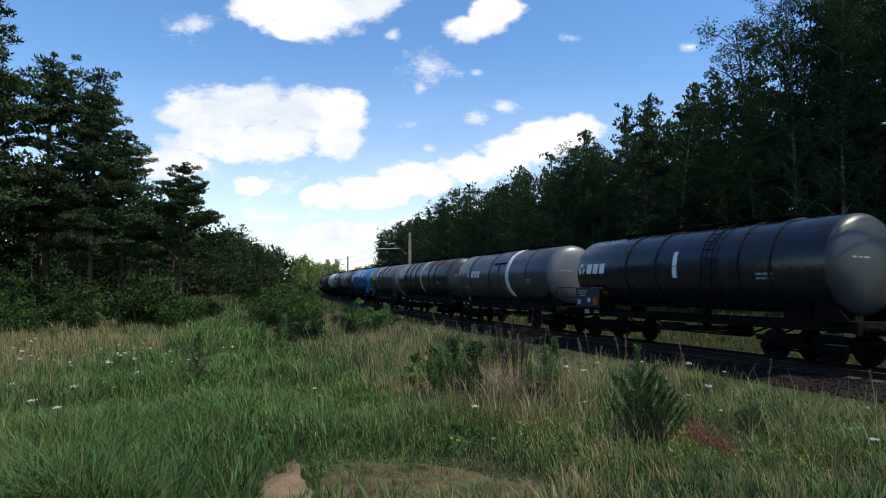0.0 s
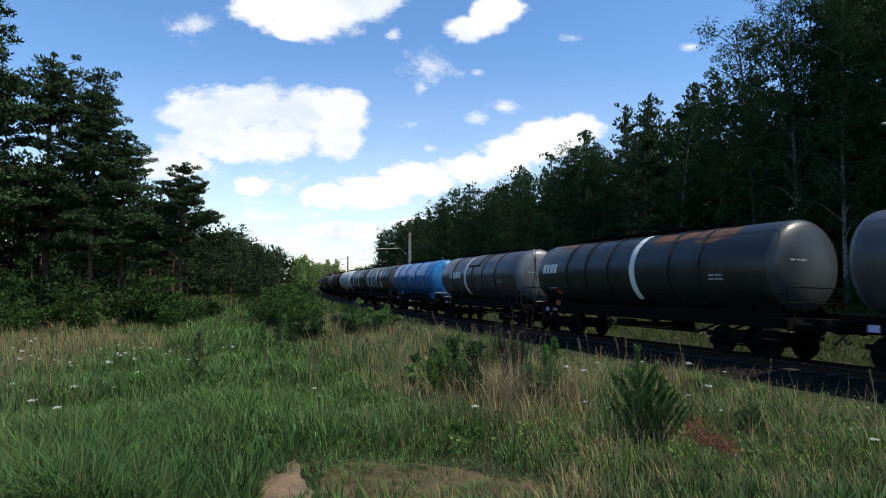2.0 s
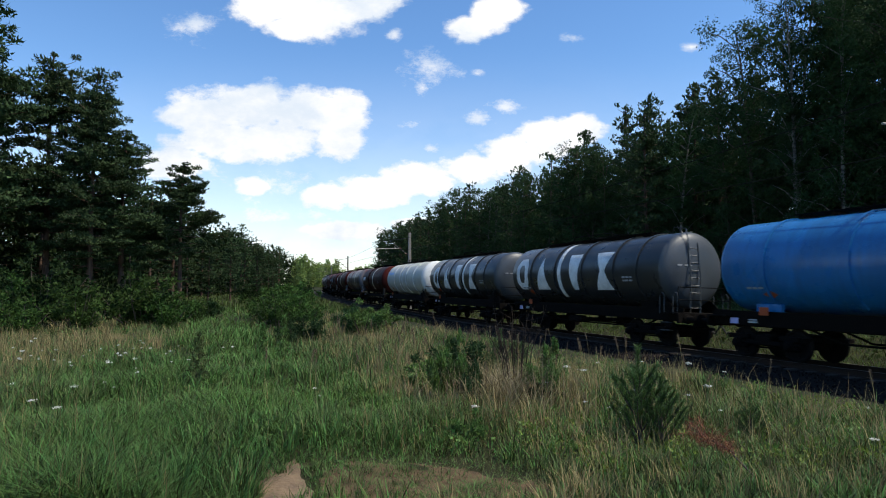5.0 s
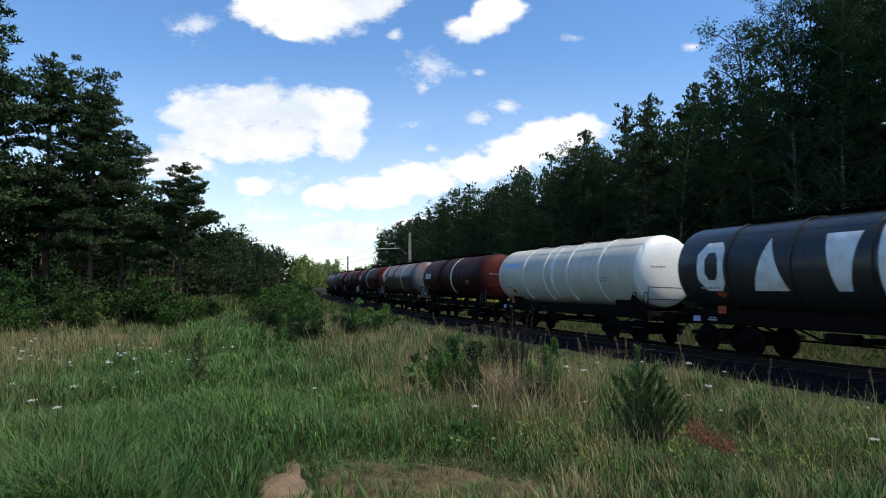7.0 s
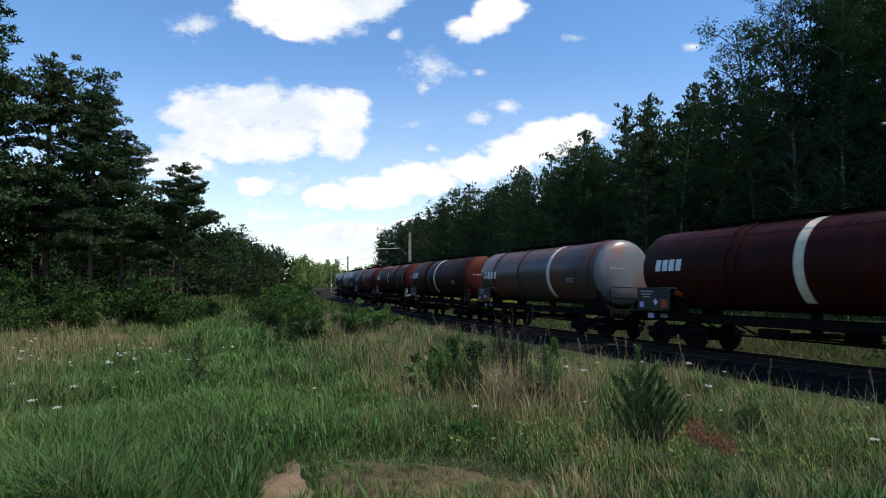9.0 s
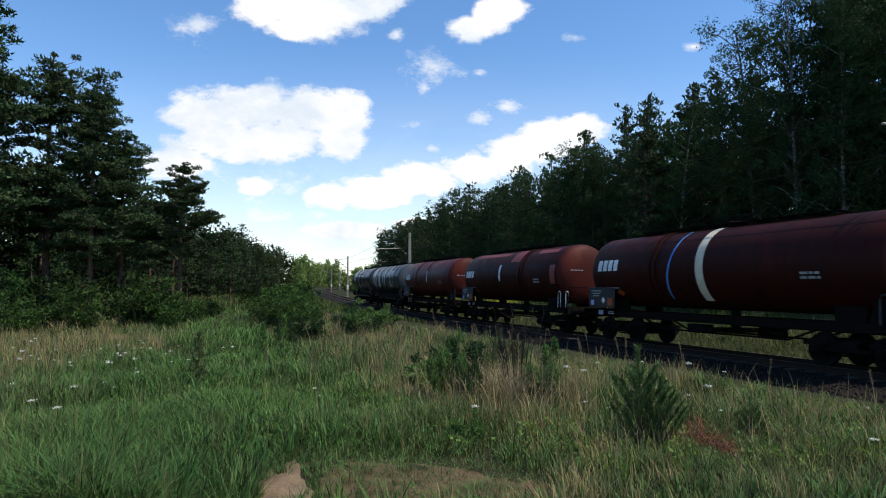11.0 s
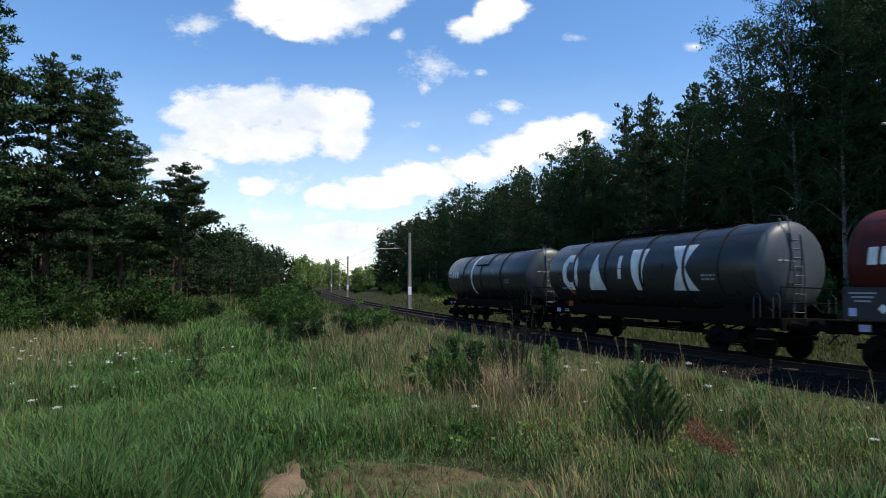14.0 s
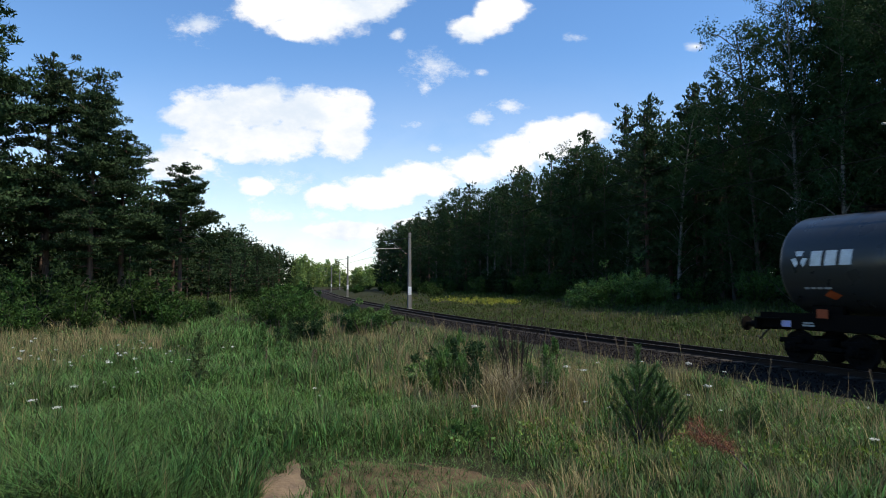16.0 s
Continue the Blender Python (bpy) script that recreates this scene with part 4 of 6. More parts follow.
# rear coupling of each wagon, metres along the line at the start
COUPLINGS = [8.0, 22.55, 37.1, 53.1, 67.8, 82.15, 96.55, 110.85, 125.65, 140.3, 155.5, 170.6, 185.3, 199.95, 214.65, 229.35]
RG = (-4.0, -1.7, 0.6, 2.9, 4.4)
SPECS = [
    dict(label="black tank wagon with a white mark and side ladder", paint=P_BLACK, head_paint=P_SLATE, rings=(-2.6, -0.9, 2.9, 4.1), small=(-5.85, 0.1, 1.95, 0.52, "emblem"), short_mark=0.15, panel=True, hoops=False, ahead=1.0, behind=0.95),
    dict(label="grey tank wagon with white band and pale ends", paint=P_GREY, head_paint=P_HEADGREY, rings=(-4.0, -1.0, 0.25, 1.5, 3.6), bands=((1.5, 0.3, WHITE),), small=(-4.4, 0.1, 2.05, 0.52, "emblem"), hatch_panel=0.4, ladder="none", ahead=0.95, behind=0.9),
    dict(label="rust-streaked slate tank wagon with white band", paint=P_DARKGREEN, head_paint=P_SLATE, rings=(-4.2, -2.7, -1.1, 2.5, 4.0), bands=((0.52, 0.3, WHITE),), small=(-6.3, 0.2, 1.3, 0.52, "blocks"), ladder="none", ahead=0.85, behind=0.85, top_rust=((1.2, 3.4, 0.95, 1.6), (3.5, 5.2, 0.8, 1.7), (-5.8, -3.6, 1.3, 1.8))),
    dict(label="purple-grey tank wagon with white band and side plate", paint=P_PURPLE, head_paint=P_HEADGREY, rings=(-3.6, -0.2, 1.45, 3.3), bands=((-1.35, 0.3, WHITE),), small=(-4.25, 0.1, 2.1, 0.52, "emblem"), ladder="end", hatch_panel=-0.1, rail_material=GALV, ahead=0.9, behind=1.1),
    dict(label="glossy bright blue tank wagon with end ladder", paint=P_BLUE, head_paint=P_BLUEHEAD, rings=(-4.2, -1.6, 1.5, 4.4), ladder="end", short_mark=-0.15, mark=CREAM, rail_material=P_BLUE, saddle=P_BLUE, ahead=1.0, behind=1.05),
    dict(label="navy tank wagon with four large white marks", paint=P_NAVY, head_paint=P_NAVYHEAD, rings=RG, large=(-4.9, -2.9, 0.0, 2.2), bands=((-1.25, 0.28, WHITE),), ladder="end", rail_material=GALV, ahead=1.1, behind=0.85),
    dict(label="navy tank wagon with large white marks and curved band", paint=P_NAVY, head_paint=P_NAVYHEAD, rings=RG, large=(-4.6, -2.45, -0.2, 2.25), bands=((0.92, 0.25, WHITE),), ladder="none", ahead=0.85, behind=0.7),
    dict(label="clean white tank wagon with stiffening rings", paint=P_WHITE, head_paint=P_WHITEHEAD, rings=(-3.0, -0.87, 1.27, 3.7), bands=((-0.13, 0.25, WHITE),), ladder="none", ring_paint=P_WHITEHEAD, ahead=0.9, behind=1.05, stripe=True),
    dict(label="dark red tank wagon with cream band and board", paint=P_RED, head_paint=P_REDHEAD, rings=(-1.9, -1.5), bands=((0.76, 0.32, CREAM),), small=(-5.1, 0.1, 1.35, 0.5, "blocks"), panel=True, ladder="none", ahead=1.05, behind=1.2, rail_material=GALV),
    dict(label="rusty grey tank wagon with cream band, pale end", paint=P_RUST, head_paint=P_RUSTHEAD, rings=(-4.2, -1.2, 5.4), bands=((2.07, 0.3, CREAM),), small=(-5.6, 0.0, 1.8, 0.5, "emblem"), ladder="none", panel=True, ahead=1.2, behind=1.2),
    dict(label="dark red tank wagon with cream band and blue stroke", paint=P_RED, head_paint=P_REDHEAD, rings=(-2.5, -2.2), bands=((0.0, 0.34, CREAM),), stroke=-1.5, small=(-5.7, 0.2, 1.35, 0.55, "blocks"), panel=True, ladder="none", rail_material=GALV, ahead=1.05, behind=1.1),
    dict(label="patched red tank wagon with short white mark", paint=P_RED, head_paint=P_REDHEAD, rings=(1.9, 2.2), patches=((-4.8, -0.2, 1.25, 1.6), (0.6, 1.7, 0.7, 1.7), (3.2, 5.2, 1.15, 1.5), (5.2, 5.7, -0.5, 0.4)), short_mark=-0.5, small=(-5.5, 0.1, 1.25, 0.5, "blocks"), panel=True, ladder="none", rail_material=WHITE, ahead=1.05, behind=1.2),
    dict(label="faded red tank wagon with manhole on its end", paint=P_RED_WARM, head_paint=P_REDHEAD, rings=(-2.4, 0.35), short_mark=0.5, small=(-5.45, 0.1, 1.3, 0.55, "blocks"), panel=True, ladder="none", head_extra=True, rail_material=GALV, ahead=1.2, behind=1.05),
    dict(label="navy tank wagon with large white marks and end ladder", paint=P_NAVY, head_paint=P_NAVYHEAD, rings=RG, large=(-4.3, -2.35, 0.4, 2.8), short_mark=-0.7, ladder="end", rail_material=GALV, ahead=1.05, behind=0.85),
    dict(label="dark blue-grey last tank wagon with white band", paint=P_NAVY, head_paint=P_SLATE, rings=(-2.7, 0.1, 3.0), bands=((-1.28, 0.25, WHITE),), small=(-5.3, 0.1, 1.8, 0.5, "emblem"), ladder="end", hatch_panel=0.2, rail_material=GALV, ahead=0.85, behind=1.35),
]
TRAIN = []
for k, spec in enumerate(SPECS):
    front, rear = COUPLINGS[k], COUPLINGS[k + 1]
    TRAIN.append((tank_wagon(length=rear - front - 0.02, **spec), (front + rear) / 2, rear - front))


def wagon_pose(s, length):
    """Pose on the line, resting on both bogies, nose towards smaller s."""
    b = length / 2 - 2.65
    a, c = Vector(track(s + b)[:3]), Vector(track(s - b)[:3])
    d = (c - a).normalized()
    m = Matrix.LocRotScale((a + c) / 2, d.to_track_quat("X", "Z"), None)
    return m @ Matrix.Rotation(-CANT, 4, "X")


# ---- trees ----
def sprays(rng, centres, radius, per, length, width, squash=0.6, up=0.2, kite=False):
    """Leafy clumps: `per` small pointed leaves round every centre."""
    n = len(centres) * per
    c = np.repeat(centres, per, axis=0)
    rad = np.repeat(np.broadcast_to(radius, len(centres)), per)
    d = rng.normal(size=(n, 3))
    d /= np.linalg.norm(d, axis=1, keepdims=True)
    p = c + d * (rad * rng.random(n) ** 0.45)[:, None] * np.array((1, 1, squash))
    axis = d + rng.normal(0, 0.6, (n, 3)) + np.array((0, 0, up))
    axis /= np.linalg.norm(axis, axis=1, keepdims=True)
    side = np.cross(axis, rng.normal(size=(n, 3)))
    side /= np.linalg.norm(side, axis=1, keepdims=True)
    ln = length * rng.uniform(0.6, 1.3, n)[:, None]
    wd = width * rng.uniform(0.7, 1.3, n)[:, None]
    if not kite:
        V = np.stack((p - axis * ln * 0.4 - side * wd * 0.5, p - axis * ln * 0.4 + side * wd * 0.5, p + axis * ln * 0.6), 1)
        return V.reshape(-1, 3), np.arange(n * 3).reshape(n, 3)
    V = np.stack((p - axis * ln * 0.5, p + side * wd * 0.5, p + axis * ln * 0.5, p - side * wd * 0.5), 1)
    F = np.arange(n * 4).reshape(n, 4)
    return V.reshape(-1, 3), F


def pine_meshes(rng, h, spread, bare, per, dead=True, fine=1.0, gap=0.62):
    """Scots pine: bent trunk, uneven whorls of limbs, flat needle pads on their outer half."""
    bm = bmesh.new()
    bend = rng.normal(0, 0.3, 2)
    def at(k):
        return Vector((bend[0] * math.sin(k * 2.6) * k, bend[1] * math.sin(k * 3.1 + 0.5) * k, h * k))
    tube(bm, [at(k / 9) for k in range(10)], [h * 0.0125 * (1 - k / 10) + 0.025 for k in range(10)], 8)
    cen, rad = [], []
    z = bare * h
    turn = 0.0
    while z < h * 0.985:
        k = z / h
        q = (k - bare) / (1 - bare)
        reach = spread * (min(1.0, 0.62 + 1.6 * q) if q < 0.25 else (1.02 - q) ** 0.55 * 1.15) + 0.25
        for i in range(4 if q < 0.85 else 3):
            az = turn + i * 1.6 + rng.normal(0, 0.35)
            ln = reach * rng.choice((0.55, 0.8, 0.95, 1.12)) * rng.uniform(0.85, 1.1)
            rise = -0.16 + 0.5 * q + rng.normal(0, 0.09)
            base = at(k) + Vector((0, 0, rng.uniform(-0.3, 0.3) * gap))
            dirv, side = Vector((math.cos(az), math.sin(az), 0)), Vector((-math.sin(az), math.cos(az), 0))
            def along(f):
                return base + dirv * ln * f + Vector((0, 0, ln * (rise * f + 0.16 * f * f)))
            tube(bm, [along(f) for f in (0, 0.4, 0.75, 1)], [0.018 + h * 0.0024 * (1 - q), 0.036, 0.024, 0.01], 3, cap=False)
            first = 0.45 if q < 0.6 else 0.2
            steps = max(2, int(ln * (1 - first) / 0.38))
            for f in np.linspace(first, 1.0, steps):
                wide = 0.42 * ln * min(1.0, 1.35 - f) * 0.6
                for e in ((-1, 0, 1) if wide > 0.45 else (rng.choice((-1, 1)),)):
                    cen.append(along(f) + side * wide * e * rng.uniform(0.6, 1.1) + Vector((0, 0, 0.1 + rng.normal(0, 0.14))))
                    rad.append(rng.uniform(0.38, 0.64))
        turn += 1.1
        z += gap * rng.uniform(0.7, 1.35) * (1.0 if q < 0.7 else 0.8)
    if dead:
        for i in range(int(h * 1.0)):
            k = 0.12 + (bare - 0.08) * rng.random()
            az, ln = rng.uniform(0, 6.28), rng.uniform(0.5, 1.6)
            tube(bm, [at(k), at(k) + Vector((math.cos(az) * ln, math.sin(az) * ln, -0.1 * ln))], [0.03, 0.008], 4, cap=False)
    cen.append(at(0.99)), rad.append(0.3)
    V, F = sprays(rng, np.array(cen), np.array(rad), per, 0.29 * fine ** 0.5, 0.155 * fine, 0.5, 0.5)
    return to_mesh("trunk", bm, BARK_PINE, 60), raw_mesh("crown", V, F, NEEDLES)


def leafy_meshes(rng, h, spread, bare, per, bark, leaf, size=0.27, limbs=26, lean=0.3, airy=1.0):
    """Broad-leaved tree: leaning trunk, rising limbs with side twigs, leaf clumps on the twigs."""
    bm = bmesh.new()
    b = rng.normal(0, lean, 2)
    def at(k):
        return Vector((b[0] * k * k * 2, b[1] * k * k * 2 + 0.2 * math.sin(k * 5), h * k))
    tube(bm, [at(k / 8 * 0.97) for k in range(9)], [h * 0.0085 * (1 - k / 9) + 0.02 for k in range(9)], 8)
    cen, rad = [], []
    for i in range(limbs):
        k = bare + (0.95 - bare) * (i + rng.random()) / limbs
        q = (k - bare) / (1 - bare)
        ln = spread * math.sin(0.5 + q * 2.3) * rng.uniform(0.6, 1.15) + 0.4
        az = i * 2.4 + rng.normal(0, 0.4)
        rise = rng.uniform(0.35, 0.9)
        base = at(k)
        tip = base + Vector((math.cos(az), math.sin(az), rise)) * ln
        mid = base.lerp(tip, 0.5) + Vector((0, 0, 0.12 * ln))
        tube(bm, [base, mid, tip], [0.025 + h * 0.0024 * (1 - q), 0.035, 0.01], 4, cap=False)
        for f in np.arange(0.25, 1.05, 0.62 / max(ln, 1.0)):
            p = base.lerp(tip, f) + Vector((0, 0, 0.2 * ln * f * (1 - f)))
            for _ in range(3):
                e = p + Vector((rng.normal(0, 0.42), rng.normal(0, 0.42), rng.normal(-0.12, 0.32)))
                cen.append(e)
                rad.append(rng.uniform(0.3, 0.56) * airy)
    cen.append(at(0.98)), rad.append(0.45)
    V, F = sprays(rng, np.array(cen), np.array(rad), per, size, size * 0.7, 0.8, -0.25)
    return to_mesh("trunk", bm, bark, 60), raw_mesh("crown", V, F, leaf)


def bush_meshes(rng, h, spread, per, leaf, size=0.11, stems=16):
    bm = bmesh.new()
    cen, rad = [], []
    for i in range(stems):
        az, out = rng.uniform(0, 6.28), rng.random() ** 0.6 * spread
        hh = h * rng.uniform(0.55, 1.0) * (1 - 0.35 * (out / spread) ** 2)
        tip = Vector((math.cos(az) * out, math.sin(az) * out, hh))
        tube(bm, [(tip.x * 0.1, tip.y * 0.1, -0.1), (tip.x * 0.6, tip.y * 0.6, hh * 0.5), tip], [0.03, 0.02, 0.006], 4, cap=False)
        for f in np.linspace(0.25, 1.0, 5):
            cen.append(Vector((tip.x * f, tip.y * f, hh * f)) + Vector(rng.normal(0, 0.12 * spread, 3)) * 0.8)
            rad.append(rng.uniform(0.16, 0.3) * spread * 0.8)
    cen = np.array(cen)
    cen[:, 2] = np.maximum(cen[:, 2], 0.12)
    V, F = sprays(rng, cen, np.array(rad), per, size, size * 0.55, 0.85, 0.2)
    return to_mesh("stem", bm, BARK_DARK, 60), raw_mesh("foliage", V, F, leaf)


def stand(name, meshes, label, category, group, x, y, turn=0.0, scale=1.0, names=("trunk", "crown"), sink=0.05, wide=None):
    """A plant on the ground from a pair of meshes."""
    thing = tagged(new(name), label, category, group)
    for nm, me in zip(names, meshes):
        link_mesh(nm, me, thing)
    thing.matrix_basis = Matrix.LocRotScale((x, y, gz(x, y) - sink), Euler((0, 0, turn)), (wide or scale, wide or scale, scale))
    return thing


rng = np.random.default_rng(11)
PINES = [pine_meshes(rng, 18, 2.9, 0.2, 13, fine=1.6, gap=0.75), pine_meshes(rng, 18, 2.6, 0.3, 13, fine=1.6, gap=0.75), pine_meshes(rng, 18, 3.2, 0.14, 13, fine=1.6, gap=0.75)]
FINE_PINES = [pine_meshes(rng, 18, 3.5, 0.26, 48, fine=0.85, gap=0.74), pine_meshes(rng, 18, 3.2, 0.32, 48, fine=0.85, gap=0.74), pine_meshes(rng, 18, 3.5, 0.22, 48, fine=0.85, gap=0.72), pine_meshes(np.random.default_rng(77), 18, 4.2, 0.4, 60, fine=0.85, gap=0.8)]
PINE_LOW = [pine_meshes(rng, 18, 3.0, 0.1, 4, fine=2.6, gap=0.95), pine_meshes(rng, 18, 3.0, 0.16, 4, fine=2.6, gap=0.95)]
BIRCHES = [leafy_meshes(rng, 20, 3.0, 0.06, 22, BARK_BIRCH, LEAVES, 0.21, 30, airy=1.3), leafy_meshes(rng, 20, 2.8, 0.1, 22, BARK_BIRCH, LEAVES, 0.21, 30, airy=1.3)]
FINE_BIRCHES = [leafy_meshes(rng, 20, 2.9, 0.1, 46, BARK_BIRCH, LEAVES, 0.135, 32, 0.9, 1.2), leafy_meshes(rng, 20, 2.6, 0.14, 46, BARK_BIRCH, LEAVES, 0.135, 32, 1.1, 1.2)]
BROADS = [leafy_meshes(rng, 18, 3.4, 0.04, 20, BARK_DARK, LEAVES, 0.23, 34, airy=1.4), leafy_meshes(rng, 18, 3.1, 0.03, 20, BARK_DARK, LEAVES, 0.23, 34, airy=1.4)]
FINE_BROADS = [leafy_meshes(rng, 18, 3.5, 0.03, 54, BARK_DARK, LEAVES, 0.14, 38, airy=1.4), leafy_meshes(rng, 18, 3.1, 0.03, 54, BARK_DARK, LEAVES, 0.14, 38, airy=1.4)]
BROAD_LOW = [leafy_meshes(rng, 18, 3.3, 0.08, 4, BARK_DARK, LEAVES, 0.5, 26, airy=1.4)]
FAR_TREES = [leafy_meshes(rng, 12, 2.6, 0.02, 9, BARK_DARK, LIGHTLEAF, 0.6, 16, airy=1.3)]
BUSHES = [bush_meshes(rng, 2.4, 1.6, 34, BUSHLEAF, 0.17), bush_meshes(rng, 2.2, 1.8, 34, BUSHLEAF, 0.16)]
DARK_BUSH = [bush_meshes(rng, 2.6, 1.7, 36, SHADELEAF, 0.2)]

PINE_LABEL = "tall Scots pine with reddish bare lower trunk"
# pines that stand out along the meadow: x, y, height, template
for x, y, h, k in ((-26.0, 34, 19.5, 2), (-24.6, 39.2, 16.4, 0), (-21.5, 38.5, 14.9, 1), (-20.9, 37.5, 13.0, 2), (-20.2, 39.8, 11.6, 0), (-17.0, 41, 9.7, 3), (-30.5, 37, 18.5, 1), (-19.2, 45, 8.4, 1), (-28.6, 36.5, 17, 0), (-26.6, 36.8, 14.5, 1),
                   (-32, 33, 20, 1), (-21.5, 58, 6.2, 0), (-22.8, 68, 6.7, 1), (-24.5, 78, 7.3, 2), (-26.5, 90, 7.7, 0), (-29.5, 103, 7.9, 1), (-32.5, 118, 8.0, 2), (-36, 134, 8.0, 0)):
    stand("pine_tree", (FINE_PINES if y < 50 else PINES)[k if y < 50 else k % 3], PINE_LABEL, "pine tree", "pines along the meadow", x, y, rng.uniform(0, 6), h / 18, wide=h / 18 * (1.0 if h > 12 else 1.25))
for i in range(60):           # the wood behind them
    y = 34 + 116 * rng.random() ** 1.3
    x = -24 - 0.13 * max(0, y - 50) - rng.uniform(1, 15) - (4 if y < 44 else 0)
    low = rng.random() < 0.6
    stand("pine_tree" if low else "broadleaf_tree", PINE_LOW[i % 2] if low else BROAD_LOW[0], "dark forest tree standing deep in the wood", "tree", "wood beyond the meadow", x, y, rng.uniform(0, 6), rng.uniform(9, 12) / 18)
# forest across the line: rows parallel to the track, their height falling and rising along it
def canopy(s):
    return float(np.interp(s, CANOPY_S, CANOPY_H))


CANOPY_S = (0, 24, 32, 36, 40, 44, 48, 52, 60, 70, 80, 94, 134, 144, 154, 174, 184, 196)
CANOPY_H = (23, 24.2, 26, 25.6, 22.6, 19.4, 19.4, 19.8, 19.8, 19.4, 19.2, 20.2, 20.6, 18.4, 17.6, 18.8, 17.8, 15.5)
for row, (d0, step) in enumerate(((26, 3.8), (30.5, 4.8), (36, 6.5))):
    s = 2.0
    while s < 187:
        ss = s + rng.normal(0, 0.8)
        x, y, _, _ = track(ss, d0 + rng.normal(0, 1.2) - 9.5 * min(1.0, max(0.0, (s - 105) / 85)))
        r = rng.random()
        near = s < 64
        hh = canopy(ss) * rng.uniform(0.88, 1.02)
        if row == 0:
            kind, pair, lab = (("birch_tree", (FINE_BIRCHES if near else BIRCHES)[int(r * 20) % 2], "slender birch tree with pale bark at the forest edge") if r < (0.5 if s < 36 else 0.12) else
                               ("broadleaf_tree", (FINE_BROADS if near else BROADS)[int(r * 20) % 2], "dense dark green broadleaf tree at the forest edge") if r < (0.85 if s < 80 else 0.5) else
                               ("pine_tree", (FINE_PINES if s < 46 else PINES)[int(r * 30) % 3], "dark Scots pine at the forest edge"))
        else:
            hh *= 1.04 if row == 1 else 1.06
            kind, pair, lab = (("pine_tree", (FINE_PINES if s < 40 else PINES)[int(r * 20) % 3] if row == 1 and near else PINE_LOW[int(r * 20) % 2], "dark pine inside the forest") if r < 0.6 else
                               ("broadleaf_tree", BROAD_LOW[0], "dark broadleaf tree inside the forest"))
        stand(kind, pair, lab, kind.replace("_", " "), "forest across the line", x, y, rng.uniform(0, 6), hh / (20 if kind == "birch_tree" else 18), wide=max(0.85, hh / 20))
        s += step * rng.uniform(0.75, 1.25)
for s, h, k in ((31.5, 24.5, 1), (28.0, 25.0, 0)):      # pale leaning birches
    x, y, _, _ = track(s, 23.6)
    stand("birch_tree", FINE_BIRCHES[k], "slender leaning birch with pale bark and thin crown", "birch tree", "forest across the line", x, y, s * 2, h / 20, wide=0.95)
for s, h, k in ((73.5, 22.6, 0), (63.5, 23.4, 1), (58.5, 23.2, 2), (50.5, 22.4, 0), (47.0, 22.6, 1)):      # pines that overtop the edge
    x, y, _, _ = track(s, 30.0)
    stand("pine_tree", PINES[k], "dark Scots pine overtopping the forest edge", "pine tree", "forest across the line", x, y, s, h / 18, wide=0.95)
# undergrowth along the forest edge
for i in range(58):
    x, y, _, _ = track(4 + i * 2.8 + rng.normal(0, 0.8), 21.5 + rng.normal(0, 1.2) - 7 * min(1.0, max(0.0, (i * 2.8 - 105) / 85)))
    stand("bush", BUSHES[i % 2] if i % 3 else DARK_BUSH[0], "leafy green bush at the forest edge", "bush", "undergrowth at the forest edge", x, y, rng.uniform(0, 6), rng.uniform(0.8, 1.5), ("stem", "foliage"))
for i in range(26):
    y = 36 + i * 3.6
    if y < 62 or (i % 2 and y < 80):
        continue
    x = -17.5 - 0.11 * max(0, y - 40) + rng.normal(0, 0.8)
    stand("bush", BUSHES[i % 2] if i % 3 == 0 else DARK_BUSH[0], "leafy green bush before the pines", "bush", "bushes before the pines", x, y, rng.uniform(0, 6), rng.uniform(0.5, 0.85), ("stem", "foliage"))


def woods(name, label, centres, size, leaf, seed):
    r = np.random.default_rng(seed)
    V, F = sprays(r, centres, r.uniform(0.8, 1.6, len(centres)), 10, size, size * 0.6, 0.9, 0)
    tagged(new(name, raw_mesh(name, V, F, leaf)), label, "woodland", kind="stuff")


def wood_points(n, seed, side):
    r = np.random.default_rng(seed)
    if side > 0:
        s, d = r.uniform(-5, 200, n), r.uniform(33, 48, n)
        d = d - 9.5 * np.clip((s - 105) / 85, 0, 1)
        h = np.interp(TS, TS, TH_S)
        x = np.interp(s, TS, TX) + d * np.cos(np.interp(s, TS, TH_S))
        y = np.interp(s, TS, TY) - d * np.sin(np.interp(s, TS, TH_S))
        top = 17
    else:
        y = r.uniform(32, 190, n)
        x = -26 - 0.13 * np.maximum(0, y - 50) - r.uniform(0, 20, n)
        top = 10
    z = ground_z(x, y) + r.random(n) ** 1.2 * top
    return np.stack((x, y, z), 1)


woods("forest_interior", "dark leafy depth of the forest", wood_points(9500, 3, 1), 1.15, LEAVES, 4)
# the shade inside the pine wood is put into this leaf colour
woods("wood_interior", "dark leafy depth of the pine wood", wood_points(9000, 5, -1), 0.5, SHADELEAF, 6)
# trees far down the line, their sunlight put into the leaf colour
for i in range(80):
    y = rng.uniform(250, 350)
    across = rng.uniform(-0.235, -0.085)
    x = across * y
    if abs(plan(x, y)[1][0]) < 8:
        continue
    near_edge = across < -0.165
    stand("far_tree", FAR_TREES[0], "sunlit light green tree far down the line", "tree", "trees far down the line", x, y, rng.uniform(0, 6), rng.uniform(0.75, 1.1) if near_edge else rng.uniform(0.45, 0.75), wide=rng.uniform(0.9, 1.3))

